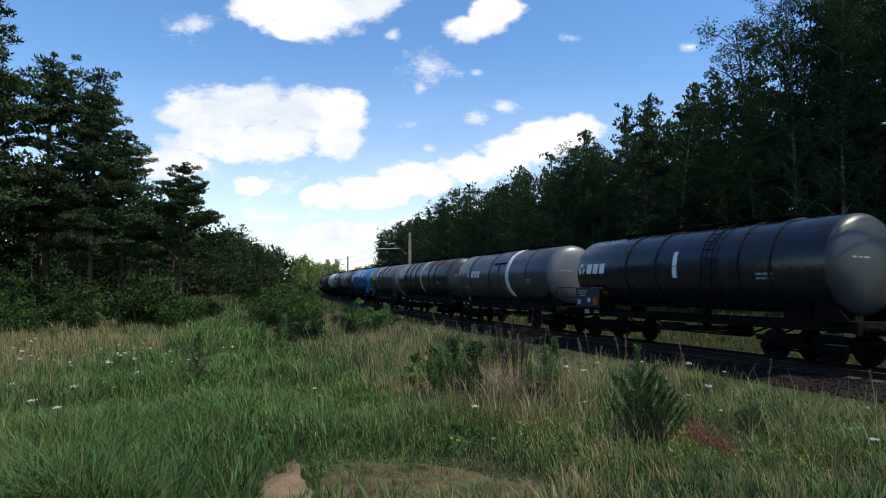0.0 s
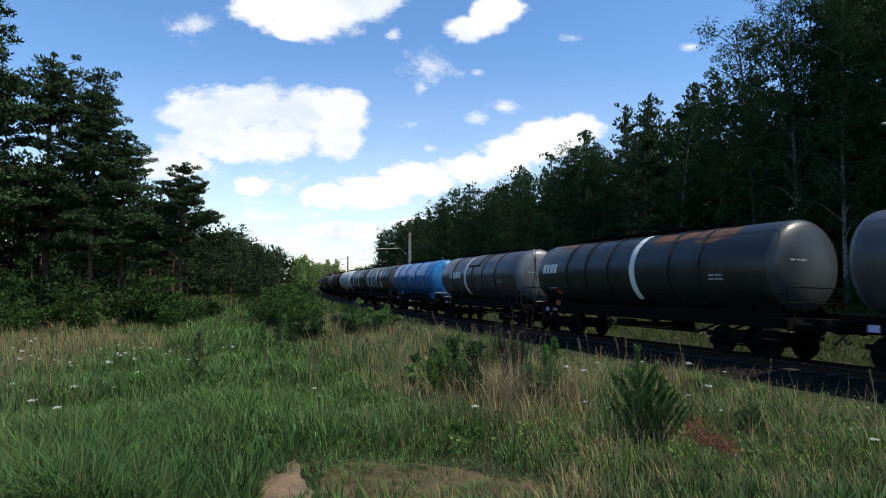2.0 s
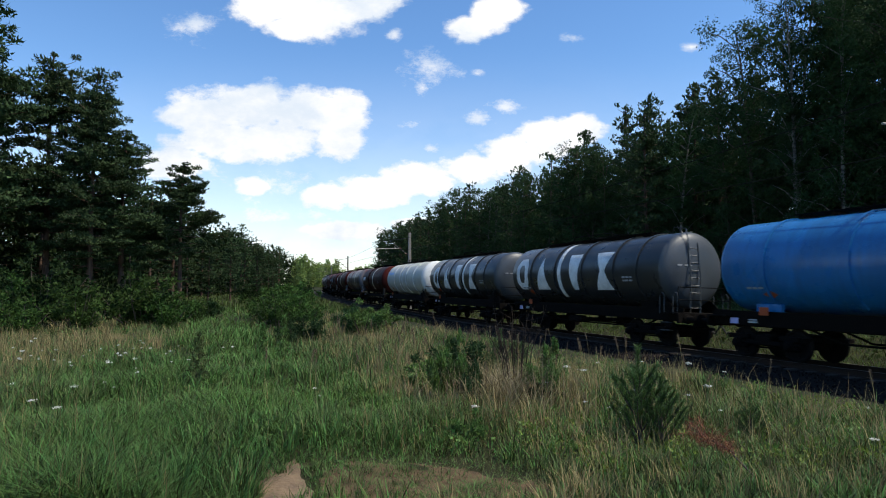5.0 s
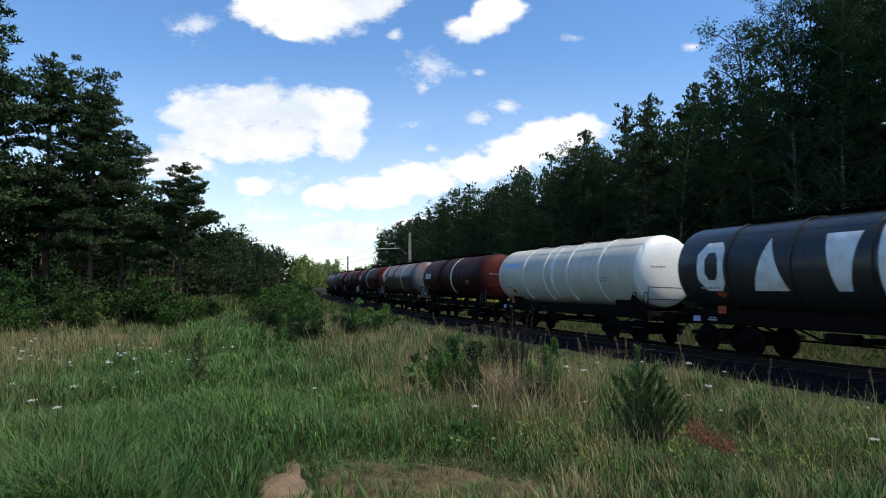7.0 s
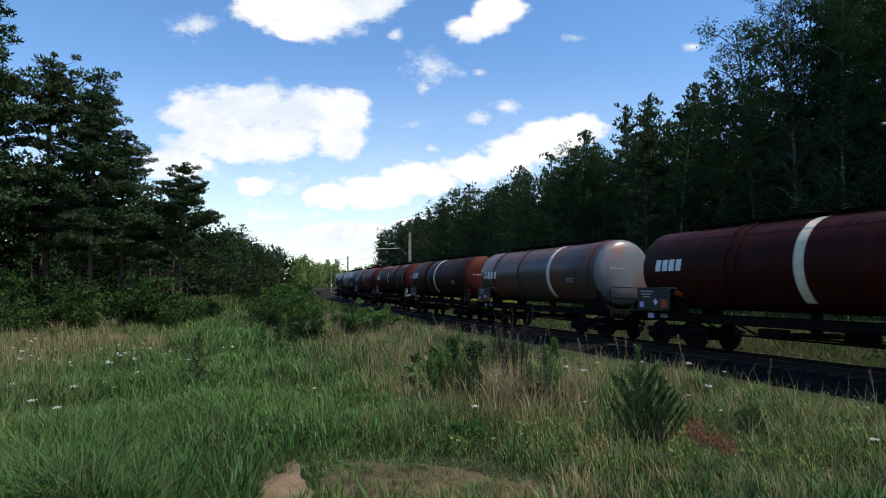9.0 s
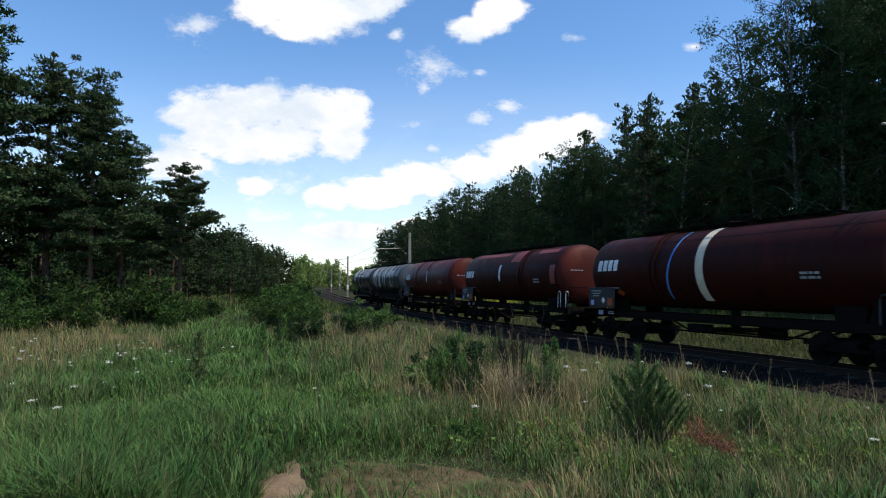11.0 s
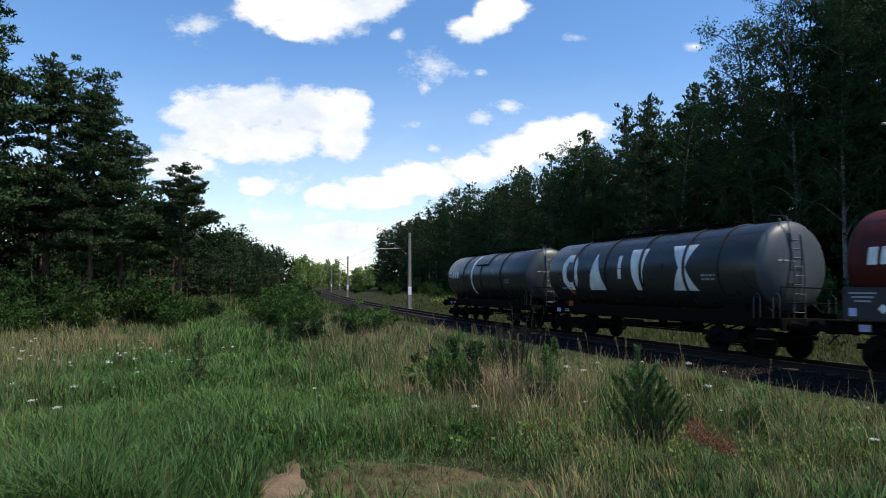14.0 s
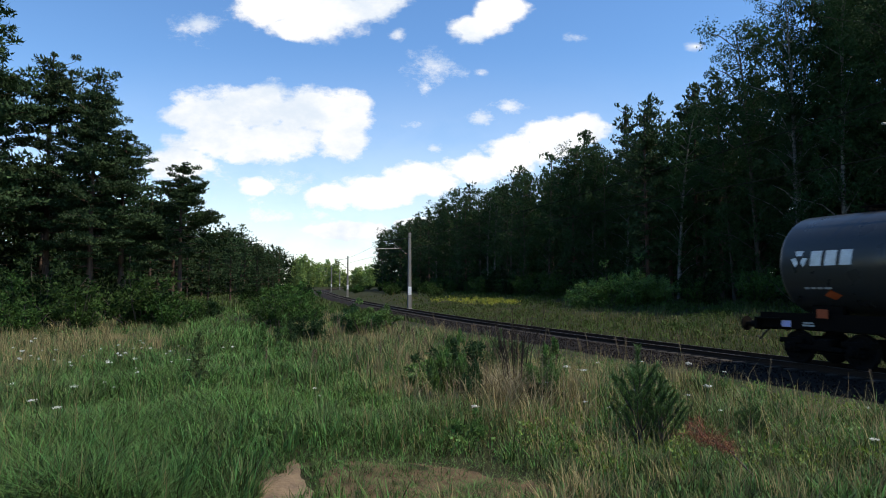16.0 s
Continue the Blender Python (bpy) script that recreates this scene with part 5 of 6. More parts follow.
fw = np.random.default_rng(77)
fy = fw.uniform(290, 360, 900)
fx = fy * fw.uniform(-0.25, -0.06, 900)
fd = plan(fx, fy)[1]
keep_ = np.abs(fd) > 9
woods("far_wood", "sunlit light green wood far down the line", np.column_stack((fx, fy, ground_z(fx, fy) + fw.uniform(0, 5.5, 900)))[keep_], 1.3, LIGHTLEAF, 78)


# ---- meadow ----
def blades(name, label, material, x, y, height, width, lean, rng, category="grass", out=None):
    """One curved blade of grass at every point."""
    n = len(x)
    z = ground_z(x, y) - 0.02
    az = rng.uniform(0, math.tau, n) if out is None else out + rng.normal(0, 0.7, n)
    h = height * rng.uniform(0.55, 1.25, n)
    w = width * rng.uniform(0.7, 1.3, n)
    ln = h * lean * rng.uniform(0.2, 1.4, n)
    dx, dy = np.cos(az) * ln, np.sin(az) * ln
    sx, sy = -np.sin(az) * w / 2, np.cos(az) * w / 2
    rows = []
    for f, g, k in ((0, 0, 1), (0.55, 0.3, 0.85), (1.0, 1.0, 0)):
        px, py, pz = x + dx * g, y + dy * g, z + h * f * (1 - 0.18 * lean * f)
        if k:
            rows += [np.stack((px - sx * k, py - sy * k, pz), 1), np.stack((px + sx * k, py + sy * k, pz), 1)]
        else:
            rows.append(np.stack((px, py, pz), 1))
    V = np.stack(rows, 1).reshape(-1, 3)
    b = np.arange(n)[:, None] * 5
    F4 = b + np.array((0, 1, 3, 2))
    F3 = b + np.array((2, 3, 4))
    me = raw_mesh(name, V, [F4, F3], material)
    return tagged(new(name, me), label, category, kind="stuff")


def scatter(n, seed, r0, r1, power=1.0, spread=0.76):
    """Points over the meadow before the viewer, thinning with distance."""
    r = np.random.default_rng(seed)
    u = r.random(n)
    dist = (r0 ** (1 - power) + u * (r1 ** (1 - power) - r0 ** (1 - power))) ** (1 / (1 - power)) if power != 1 else r0 * (r1 / r0) ** u
    t = r.uniform(-spread, spread, n)
    x, y = dist * t, dist
    s, d = plan(x, y)
    return x, y, d, r


def patchy(x, y, k, seed):
    return np.sin(x * k + seed) * np.sin(y * k * 0.8 + seed * 2.1) + 0.6 * np.sin(x * k * 2.3 - y * k * 1.9 + seed)


def sand_mask(x, y):
    m = np.ones(len(x), bool)
    for sx, sy, ra, rb, tu in SANDS:
        m &= ((x - sx) / (ra * 0.7)) ** 2 + ((y - sy) / (rb * 0.7)) ** 2 > 1 + 0.45 * np.sin(x * 23 + y * 9) + 0.35 * np.sin(y * 31 - x * 11)
    return m


def lush(x, y):
    """The green strip of an old field way: 1 inside, 0 outside."""
    centre = np.interp(y, (3, 6, 9, 12, 16, 25, 40), (-1.5, -2.3, -3.3, -4.4, -5.2, -8.6, -14.0))
    half = np.interp(y, (3, 6, 9, 12, 16, 25, 40), (1.4, 2.3, 2.9, 2.8, 1.7, 1.8, 1.7))
    return np.clip(1.5 - np.abs(x - centre) / half, 0, 1)


def build_meadow():
    x, y, d, r = scatter(165000, 21, 4.2, 48, 1.25)
    ok = (d < -4.9 + 0.35 * patchy(x, y, 1.7, 0.3)) & sand_mask(x, y) & ((((x - 0.05) / 1.1) ** 2 + ((y - 5.4) / 0.8) ** 2 > 1 + 0.6 * patchy(x, y, 4.0, 0.9)) | (r.random(len(x)) < 0.1))
    g = lush(x, y)
    pick = r.random(len(x))
    dry_zone = np.clip(0.4 + 0.5 * patchy(x, y, 0.5, 1.7) + 1.6 * np.exp(-((x + 9.5) / 4.5) ** 2 - ((y - 16) / 4.5) ** 2), 0, 1.9)
    green = ok & (pick < 0.22 + 0.75 * g)
    rest = ok & ~green
    dry = rest & (r.random(len(x)) < 0.10 + 0.34 * dry_zone * np.where(x > 1.5, 0.35, 1.0))
    olive = rest & ~dry & ((r.random(len(x)) < 0.72) | (x < 0.5) | (y > 15))
    wide = 0.0045 + y * 0.0006
    tall = (0.30 + 0.14 * np.clip(patchy(x, y, 0.8, 0.4), -1, 1)) * np.interp(d, (-10.4, -8.0, -6.2, -4.4), (1, 0.45, 0.17, 0.1)) * (1 - 0.3 * np.clip((x - 0.6) / 1.2, 0, 1))
    near_sand = np.clip((np.hypot((x + 0.4) / 1.5, y - 5.5) - 0.4) / 1.4, 0.22, 1)
    blades("green_grass", "lush green meadow grass", GREEN, x[green], y[green], (tall * 0.95 * near_sand)[green], (wide * 1.2)[green], 1.25, r)
    blades("olive_grass", "mixed olive meadow grass", OLIVE, x[olive], y[olive], (tall * near_sand)[olive], (wide * 0.9)[olive], 0.85, r)
    front = np.where((x > -0.2) & (y < 7.2), 0.6, 1.0)
    blades("dry_grass", "dry straw-coloured grass stalks", DRY, x[dry], y[dry], (tall * 1.35 * near_sand * front)[dry], (wide * 0.6)[dry], 0.35, r)
    # tussocks: fuller tufts that spread outwards
    cx, cy, cd, r = scatter(2600, 25, 4.4, 26, 1.1)
    keep = (cd < np.where(cx > 1.5, -9.0, -6.5)) & sand_mask(cx, cy) & (((cx + 0.35) / 1.3) ** 2 + ((cy - 5.75) / 0.9) ** 2 > 1)
    cx, cy = cx[keep], cy[keep]
    kind = r.random(len(cx)) + 0.55 * lush(cx, cy) + 0.2 * (cx > 1.8) - 0.5 * (np.hypot(cx - 0.7, cy - 10.2) < 1.8)
    for nm, lab, mt, lo, hi, ht, wd in (("straw_tufts", "tufts of dry straw-coloured grass", DRY, -1, 0.3, 0.52, 0.004), ("olive_tufts", "tufts of tall olive grass", OLIVE, 0.3, 0.62, 0.4, 0.005), ("green_tufts", "tufts of broad green grass", GREEN, 0.62, 9, 0.32, 0.008)):
        pick = (kind >= lo) & (kind < hi)
        k = 26
        a = r.uniform(0, math.tau, pick.sum() * k)
        q = r.random(len(a)) ** 0.7 * 0.14
        bx, by = np.repeat(cx[pick], k) + np.cos(a) * q, np.repeat(cy[pick], k) + np.sin(a) * q
        size = np.repeat(r.uniform(0.65, 1.2, pick.sum()) * np.where((cx[pick] > -0.4) & (cy[pick] < 7.4), 0.6, 1.0), k)
        blades(nm, lab, mt, bx, by, ht * size, wd + by * 0.0005, 0.6, r, out=a)
    # a heap of old straw round the bare shrub, with thin pale stalks scattered to the side
    k = 2400
    a, q = r.uniform(0, math.tau, k), np.abs(r.normal(0, 0.42, k))
    blades("straw_heap", "matted heap of old pale straw by the bare shrub", STRAW, 0.68 + 1.2 * q * np.cos(a), 8.8 + q * np.sin(a), r.uniform(0.2, 0.85, k), np.full(k, 0.0065), 0.9, r)
    k = 2600
    px, py = r.uniform(0.2, 5.2, k), r.uniform(5.2, 12.5, k)
    on = (np.abs(px) < 0.72 * py) & (plan(px, py)[1] < -8.6) & ((px > 1.3) | (py > 8.5))
    blades("pale_stalks", "thin pale seed stalks standing in the meadow", DRY, px[on], py[on], r.uniform(0.3, 0.66, on.sum()), (0.0028 + 0.00035 * py)[on], 0.55, r)
    # small tufts and litter on the trodden earth
    m, k = 340, 24
    ex, ey = 0.05 + 1.25 * r.normal(0, 0.55, m), 5.5 + 0.45 * r.normal(0, 0.9, m)
    b, q = r.uniform(0, math.tau, m * k), r.random(m * k) * 0.08
    px, py = np.repeat(ex, k) + q * np.cos(b), np.repeat(ey, k) + q * np.sin(b)
    on = sand_mask(px, py)
    size = np.repeat(r.uniform(0.03, 0.15, m), k)
    half = np.repeat(r.random(m) < 0.55, k)
    for nm, lab, mt, sel in (("earth_tufts", "short green tufts on trodden earth", GREEN, on & half), ("earth_tufts", "short olive tufts on trodden earth", OLIVE, on & ~half)):
        blades(nm, lab, mt, px[sel], py[sel], size[sel], np.full(sel.sum(), 0.0048), 1.1, r, out=b[sel])
    m, k = 46, 20
    a = r.uniform(0, math.tau, m)
    f = r.uniform(0.7, 1.05, m)
    ex, ey = -1.3 + 0.34 * f * np.cos(a), 5.0 + 1.0 * f * np.sin(a)
    b, q = r.uniform(0, math.tau, m * k), r.random(m * k) * 0.06
    blades("sand_edge_tufts", "short green tufts along the edge of the sand", GREEN, np.repeat(ex, k) + q * np.cos(b), np.repeat(ey, k) + q * np.sin(b), np.repeat(r.uniform(0.04, 0.13, m), k), np.full(m * k, 0.0048), 1.1, r, out=b)
    k = 420
    blades("sand_litter", "dry grass litter on bare sand", STRAW, r.normal(-1.3, 0.25, k), r.uniform(4.4, 5.9, k), r.uniform(0.01, 0.04, k), np.full(k, 0.004), 3.0, r)
    k = 4200
    a, q = r.uniform(0, math.tau, k), np.sqrt(r.random(k))
    blades("grass_litter", "dry grass litter on trodden earth", STRAW, 0.1 + 1.25 * q * np.cos(a), 5.5 + 0.9 * q * np.sin(a), r.uniform(0.02, 0.06, k), np.full(k, 0.0045), 2.8, r)
    # the meadow at the sides and behind
    a, q = r.uniform(0, math.tau, 26000), 1.2 + 12 * np.sqrt(r.random(26000))
    sx, sy = q * np.sin(a), q * np.cos(a)
    sd = plan(sx, sy)[1]
    out = (sd < -4.3) & ((np.abs(sx) > 0.74 * sy) | (sy < 4.2))
    blades("side_meadow", "mixed meadow grass round the viewpoint", OLIVE, sx[out], sy[out], np.where(sy[out] > 3, 0.18, 0.3), np.full(out.sum(), 0.012), 0.6, r)
    # verge beyond the rails
    x, y, d, r = scatter(85000, 22, 12, 130, 1.3)
    ok = (d > 3.5) & (d < 27)
    x, y, d, r2 = x[ok], y[ok], d[ok], r.random(ok.sum())
    near = (d < 11) & (r2 < 0.6)
    blades("verge_grass", "pale dry grass on the far verge", VERGEDRY, x[near], y[near], ((0.3 + 0.16 * np.clip(patchy(x, y, 0.45, 2.2), -1, 1)) * np.interp(d, (3.5, 7), (0.3, 1)))[near], (0.006 + y * 0.0005)[near], 0.5, r)
    blades("verge_greens", "green grass and weeds on the far verge", VERGE, x[~near], y[~near], (0.4 + 0.2 * np.clip(patchy(x, y, 0.35, 0.7), -1, 1))[~near], (0.008 + y * 0.0006)[~near], 0.6, r)
    # low turf next to the far shoulder of the ballast
    k = 16000
    s, d = -6 + 75 * r.random(k) ** 1.3, 3.1 + 6 * r.random(k) ** 1.4
    h = np.interp(s, TS, TH_S)
    x, y = np.interp(s, TS, TX) + d * np.cos(h), np.interp(s, TS, TY) - d * np.sin(h)
    blades("verge_turf", "low green turf beside the far ballast shoulder", VERGETURF, x, y, r.uniform(0.1, 0.3, k), np.full(k, 0.03), 1.0, r)
    # far meadow
    x, y, d, r = scatter(26000, 23, 40, 160, 1.2, 0.5)
    ok = (d < -3.4) & (d > -40)
    blades("far_meadow", "distant meadow grass beside the line", VERGE, x[ok], y[ok], np.full(ok.sum(), 0.45), 0.02 + y[ok] * 0.0008, 0.6, r)


build_meadow()


# ---- overhead line ----
def mast(s, height=8.0, arm=True, reach=2.75):
    """Concrete catenary mast on the far side of the line, with its bracket over the track."""
    x, y, z, h = track(s, 2.75)
    thing = tagged(new("catenary_mast"), "weathered concrete catenary mast with steel bracket arm", "catenary mast", "masts of the overhead line")
    thing.matrix_basis = Matrix.Translation((x, y, z - 0.5)) @ Matrix.Rotation(-h, 4, "Z")
    bm = bmesh.new()
    r = bmesh.ops.create_cube(bm, size=1)
    for v in r["verts"]:
        k = 0.21 if v.co.z < 0 else 0.13
        v.co = Vector((v.co.x * 2 * k, v.co.y * 2 * k, 0 if v.co.z < 0 else height + 0.5))
    bmesh.ops.bevel(bm, geom=list(bm.edges), offset=0.03, segments=1, affect="EDGES")
    part("post", bm, CONCRETE, thing)
    part("foundation", box(bmesh.new(), (0, 0, 0.02), (0.6, 0.6, 0.34), bevel=0.04), CONCRETE, thing)
    part("painted_mark", box(bmesh.new(), (0, -0.205, 2.1), (0.36, 0.012, 0.9)), WHITE, thing, "white painted marking")
    b = 0.5
    part("strut", tube(bmesh.new(), [(-0.13, 0, b + 5.5), (-2.3, 0, b + 7.1)], 0.035, 6), GALV, thing)
    part("stay", tube(bmesh.new(), [(-0.1, 0, b + 7.4), (-2.3, 0, b + 7.1)], 0.015, 5), GALV, thing)
    part("register_arm", tube(bmesh.new(), [(-1.1, 0, b + 6.25), (-2.9, 0, b + 6.2), (-4.05, 0, b + 6.15)], 0.03, 6), PALESTEEL, thing)
    part("dropper", tube(bmesh.new(), [(-2.7, 0, b + 6.2), (-2.75, 0, b + 5.65)], 0.02, 5), GALV, thing)
    for p in ((-0.35, 0, b + 5.66), (-1.0, 0, b + 6.25)):
        part("insulator", lathe(bmesh.new(), [(-0.16, 0.03), (-0.14, 0.07), (-0.07, 0.07), (-0.05, 0.04), (0.0, 0.07), (0.07, 0.07), (0.09, 0.04), (0.16, 0.03)], 10), PORCELAIN, thing, m=Matrix.Translation(p))
    return thing


MASTS = (7.8, 64.0, 126.0, 203.0, 262.0)
for s in MASTS:
    mast(s)


def wire(name, label, h0, sag, radius):
    bm = bmesh.new()
    pts = []
    for a, b in zip((-50,) + MASTS, MASTS):
        for k in range(8):
            f = k / 8
            x, y, z, _ = track(a + (b - a) * f)
            pts.append((x, y, z + h0 - sag * 4 * f * (1 - f)))
    tube(bm, pts, radius, 4)
    ob = new(name, to_mesh(name, bm, WIRE))
    tagged(ob, label, "overhead wire", "wires of the overhead line")


wire("contact_wire", "dark contact wire above the track", 5.6, 0.05, 0.013)
wire("carrier_wire", "dark sagging carrier wire above the track", 7.1, 0.7, 0.013)


# ---- plants of the meadow ----
def sapling_meshes(rng, h):
    """Young pine: whorls of rising shoots with long needles."""
    bm = bmesh.new()
    tube(bm, [(0, 0, -0.05), (0.02, 0, h * 0.5), (0, 0.01, h)], [0.018, 0.012, 0.004], 6)
    shoots = [(Vector((0, 0, h * 0.55)), Vector((0, 0, h)))]
    for lev in range(5):
        z0 = h * (0.05 + 0.13 * lev)
        for k in range(5):
            az = k * 1.26 + lev * 0.5 + rng.normal(0, 0.15)
            ln = h * (0.52 - 0.06 * lev) * rng.uniform(0.75, 1.15)
            base = Vector((0, 0, z0))
            tip = base + Vector((math.cos(az) * 0.62, math.sin(az) * 0.62, 0.95)) * ln
            tube(bm, [base, base.lerp(tip, 0.5) - Vector((0, 0, 0.04 * ln)), tip], [0.009, 0.006, 0.003], 4, cap=False)
            shoots.append((base.lerp(tip, 0.25), tip))
    V, F = [], []
    for a, b in shoots:
        d = (b - a).normalized()
        n = int(270 * (b - a).length / 0.4)
        for i in range(n):
            p = a.lerp(b, rng.random() ** 0.8)
            side = Vector(rng.normal(size=3)).cross(d).normalized()
            dirn = (d * 0.8 + side * 0.75).normalized() * rng.uniform(0.045, 0.085)
            w = dirn.cross(Vector(rng.normal(size=3))).normalized() * 0.0036
            k = len(V)
            V += [p - w, p + w, p + dirn]
            F.append((k, k + 1, k + 2))
    return to_mesh("stem", bm, BARK_DARK, 60), raw_mesh("needles", np.array(V), np.array(F), SAPLING)


SAPLING = mat("young_pine_needles", (0.07, 0.13, 0.032), 0.6, second=(0.035, 0.078, 0.022), scale=4, fine=10, bump=0, island=0.35, thin=0.2)
rng = np.random.default_rng(31)
SAPS = [sapling_meshes(rng, 1.0), sapling_meshes(rng, 1.0)]
for i, (x, y, h) in enumerate(((2.12, 6.95, 1.15), (2.33, 6.85, 0.85), (1.15, 12.6, 0.95), (0.85, 12.2, 0.7), (1.55, 13.2, 0.75), (3.3, 6.9, 0.55), (0.2, 11.4, 0.6))):
    stand("pine_sapling", SAPS[i % 2], "young bushy pine sapling growing in the grass", "pine sapling", "saplings in the meadow", x, y, i * 1.3, h, ("stem", "needles"))

SMALL = [bush_meshes(rng, 1.0, 0.75, 80, BRIGHTBUSH, 0.08, 12), bush_meshes(rng, 1.0, 0.8, 80, LEAVES, 0.08, 12)]
for x, y, h, k in ((-3.95, 18.2, 0.95, 1), (-4.4, 18.8, 0.8, 1), (-2.9, 22.8, 1.25, 0), (-2.2, 23.3, 1.05, 0), (-3.4, 23.5, 1.1, 1), (-0.05, 10.4, 0.8, 0), (0.25, 11.2, 0.9, 1), (1.7, 10.4, 0.6, 0), (0.15, 9.3, 0.4, 0), (1.35, 8.9, 0.4, 1), (-0.3, 11.0, 0.55, 0), (0.35, 7.2, 0.34, 0),
                   (-12.8, 35.2, 1.1, 1), (4.2, 9.9, 0.35, 0), (1.4, 10.2, 0.45, 0)):
    stand("shrub", SMALL[k], "small leafy green shrub in the grass", "shrub", "shrubs in the meadow", x, y, x * 3, h, ("stem", "foliage"))
for x, y, h, k in ((0.02, 8.8, 1.0, 0), (0.22, 9.1, 1.1, 0), (0.4, 8.6, 0.75, 1), (1.5, 9.3, 0.8, 0)):
    stand("leafy_weed", SMALL[k], "tall leafy weed standing in dry straw", "weed", "tall weeds in the meadow", x, y, x * 5, h, ("stem", "foliage"), wide=0.38)
for x, y, h, k in ((-6.6, 25.2, 1.5, 0), (-7.9, 30.5, 1.95, 0), (-6.8, 29.0, 1.7, 0), (-9.2, 33, 1.9, 0), (-8.3, 34, 2.2, 0), (-5.6, 26.8, 1.1, 0), (-13.2, 19.8, 1.5, 0), (-14.8, 23.2, 2.5, 1), (-13.0, 22.6, 2.0, 0), (-12.4, 26.0, 2.5, 0), (-11.2, 25.6, 1.7, 0), (-16.5, 22.5, 2.4, 0), (-13.4, 29.6, 1.8, 1), (-11.6, 29.5, 1.3, 0), (-18.5, 27.5, 2.4, 0),
                   (-16.2, 31.5, 2.1, 1), (-14.2, 33.5, 1.5, 0), (-20, 28.5, 2.4, 1)):
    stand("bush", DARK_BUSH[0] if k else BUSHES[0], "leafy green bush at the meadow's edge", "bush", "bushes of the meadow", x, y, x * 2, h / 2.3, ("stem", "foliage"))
BRIGHT_BUSH = [bush_meshes(rng, 2.4, 1.6, 52, BRIGHTBUSH, 0.17), bush_meshes(rng, 2.2, 1.8, 52, BRIGHTBUSH, 0.16)]
for x, y, h, k in ((14.0, 55.5, 3.1, 0), (15.6, 55.0, 3.6, 1), (17.0, 54.6, 3.3, 0), (12.6, 56.0, 2.4, 1), (18.5, 53.6, 2.8, 1)):
    stand("bush", BRIGHT_BUSH[k], "large bright green bush on the far verge", "bush", "bushes on the far verge", x, y, x, h / 2.3, ("stem", "foliage"))
for i in range(22):
    x, y, _, _ = track(92 + i * 5.2, rng.uniform(6.5, 17))
    stand("bush", BUSHES[i % 2], "green bush beside the curve", "bush", "bushes beside the curve", x, y, i, rng.uniform(0.55, 1.1), ("stem", "foliage"))
for i in range(10):
    x, y, _, _ = track(88 + i * 10, -rng.uniform(7, 12))
    stand("bush", BUSHES[i % 2], "green bush beside the curve", "bush", "bushes beside the curve", x, y, i, rng.uniform(0.4, 0.8), ("stem", "foliage"))


def flower_meshes(rng, h):
    """White umbel: stem, side leaves, a flat head of tiny florets."""
    bm = tube(bmesh.new(), [(0, 0, -0.03), (0.01, 0.01, h * 0.6), (0.03, 0, h)], [0.004, 0.003, 0.002], 5)
    for k in range(4):
        z = h * (0.2 + 0.15 * k)
        tube(bm, [(0, 0, z), (math.cos(k * 2.2) * 0.06, math.sin(k * 2.2) * 0.06, z + 0.05)], [0.004, 0.001], 4)
    V, F = [], []
    for i in range(60):
        a, r = (i % 9) * 2.4, 0.042 * math.sqrt((i % 9) / 9)
        b, q = i * 2.4, 0.012 * math.sqrt(i / 60)
        c = np.array((0.03 + math.cos(a) * r + math.cos(b) * q, math.sin(a) * r + math.sin(b) * q, h + 0.02 * rng.random() - r * 0.2))
        t = rng.normal(0, 0.25, 3) * 0.006
        for k in range(2):
            q = k * math.pi / 4
            e = np.array((math.cos(q), math.sin(q), 0)) * 0.005
            f = np.array((-math.sin(q), math.cos(q), 0)) * 0.005
            n = len(V)
            V += [c - e, c + f + t, c + e, c - f - t]
            F.append((n, n + 1, n + 2, n + 3))
    return to_mesh("stem", bm, OLIVE, 60), raw_mesh("umbel", np.array(V), np.array(F), PETAL)


PETAL = mat("white_petals", (0.75, 0.75, 0.7), 0.7, second=(0.6, 0.6, 0.55), scale=20, bump=0, thin=0.3)
FLOWERS = [flower_meshes(rng, 0.5), flower_meshes(rng, 0.5)]
SPOTS = [(2.95, 7.75, 0.75), (2.93, 7.1, 0.62), (0.36, 6.95, 0.42), (-3.95, 6.2, 0.5), (-3.75, 6.3, 0.42), (-3.8, 6.6, 0.6), (3.62, 5.45, 0.4), (-4.7, 8.9, 0.6), (1.73, 8.9, 0.55), (1.98, 8.8, 0.5), (-3.9, 8.2, 0.6), (-4.4, 8.4, 0.7), (-4.9, 9.6, 0.65), (-5.6, 8.4, 0.65), (-5.9, 8.9, 0.7), (-1.55, 8.1, 0.35), (-1.7, 8.6, 0.4)]
SPOTS += [(rng.uniform(1.2, 5), rng.uniform(6.5, 11), rng.uniform(0.3, 0.5)) for _ in range(12)] + [(rng.uniform(-8, -3.6), rng.uniform(6.5, 13), rng.uniform(0.4, 0.65)) for _ in range(44)]
for i, (x, y, h) in enumerate(SPOTS):
    stand("umbel_flower", FLOWERS[i % 2], "wild plant with a flat white flower head", "wildflower", "white flowers in the meadow", x, y, i, h * 2, ("stem", "umbel"), 0.02, wide=rng.uniform(0.9, 1.3) if i < 10 else rng.uniform(0.4, 0.8))


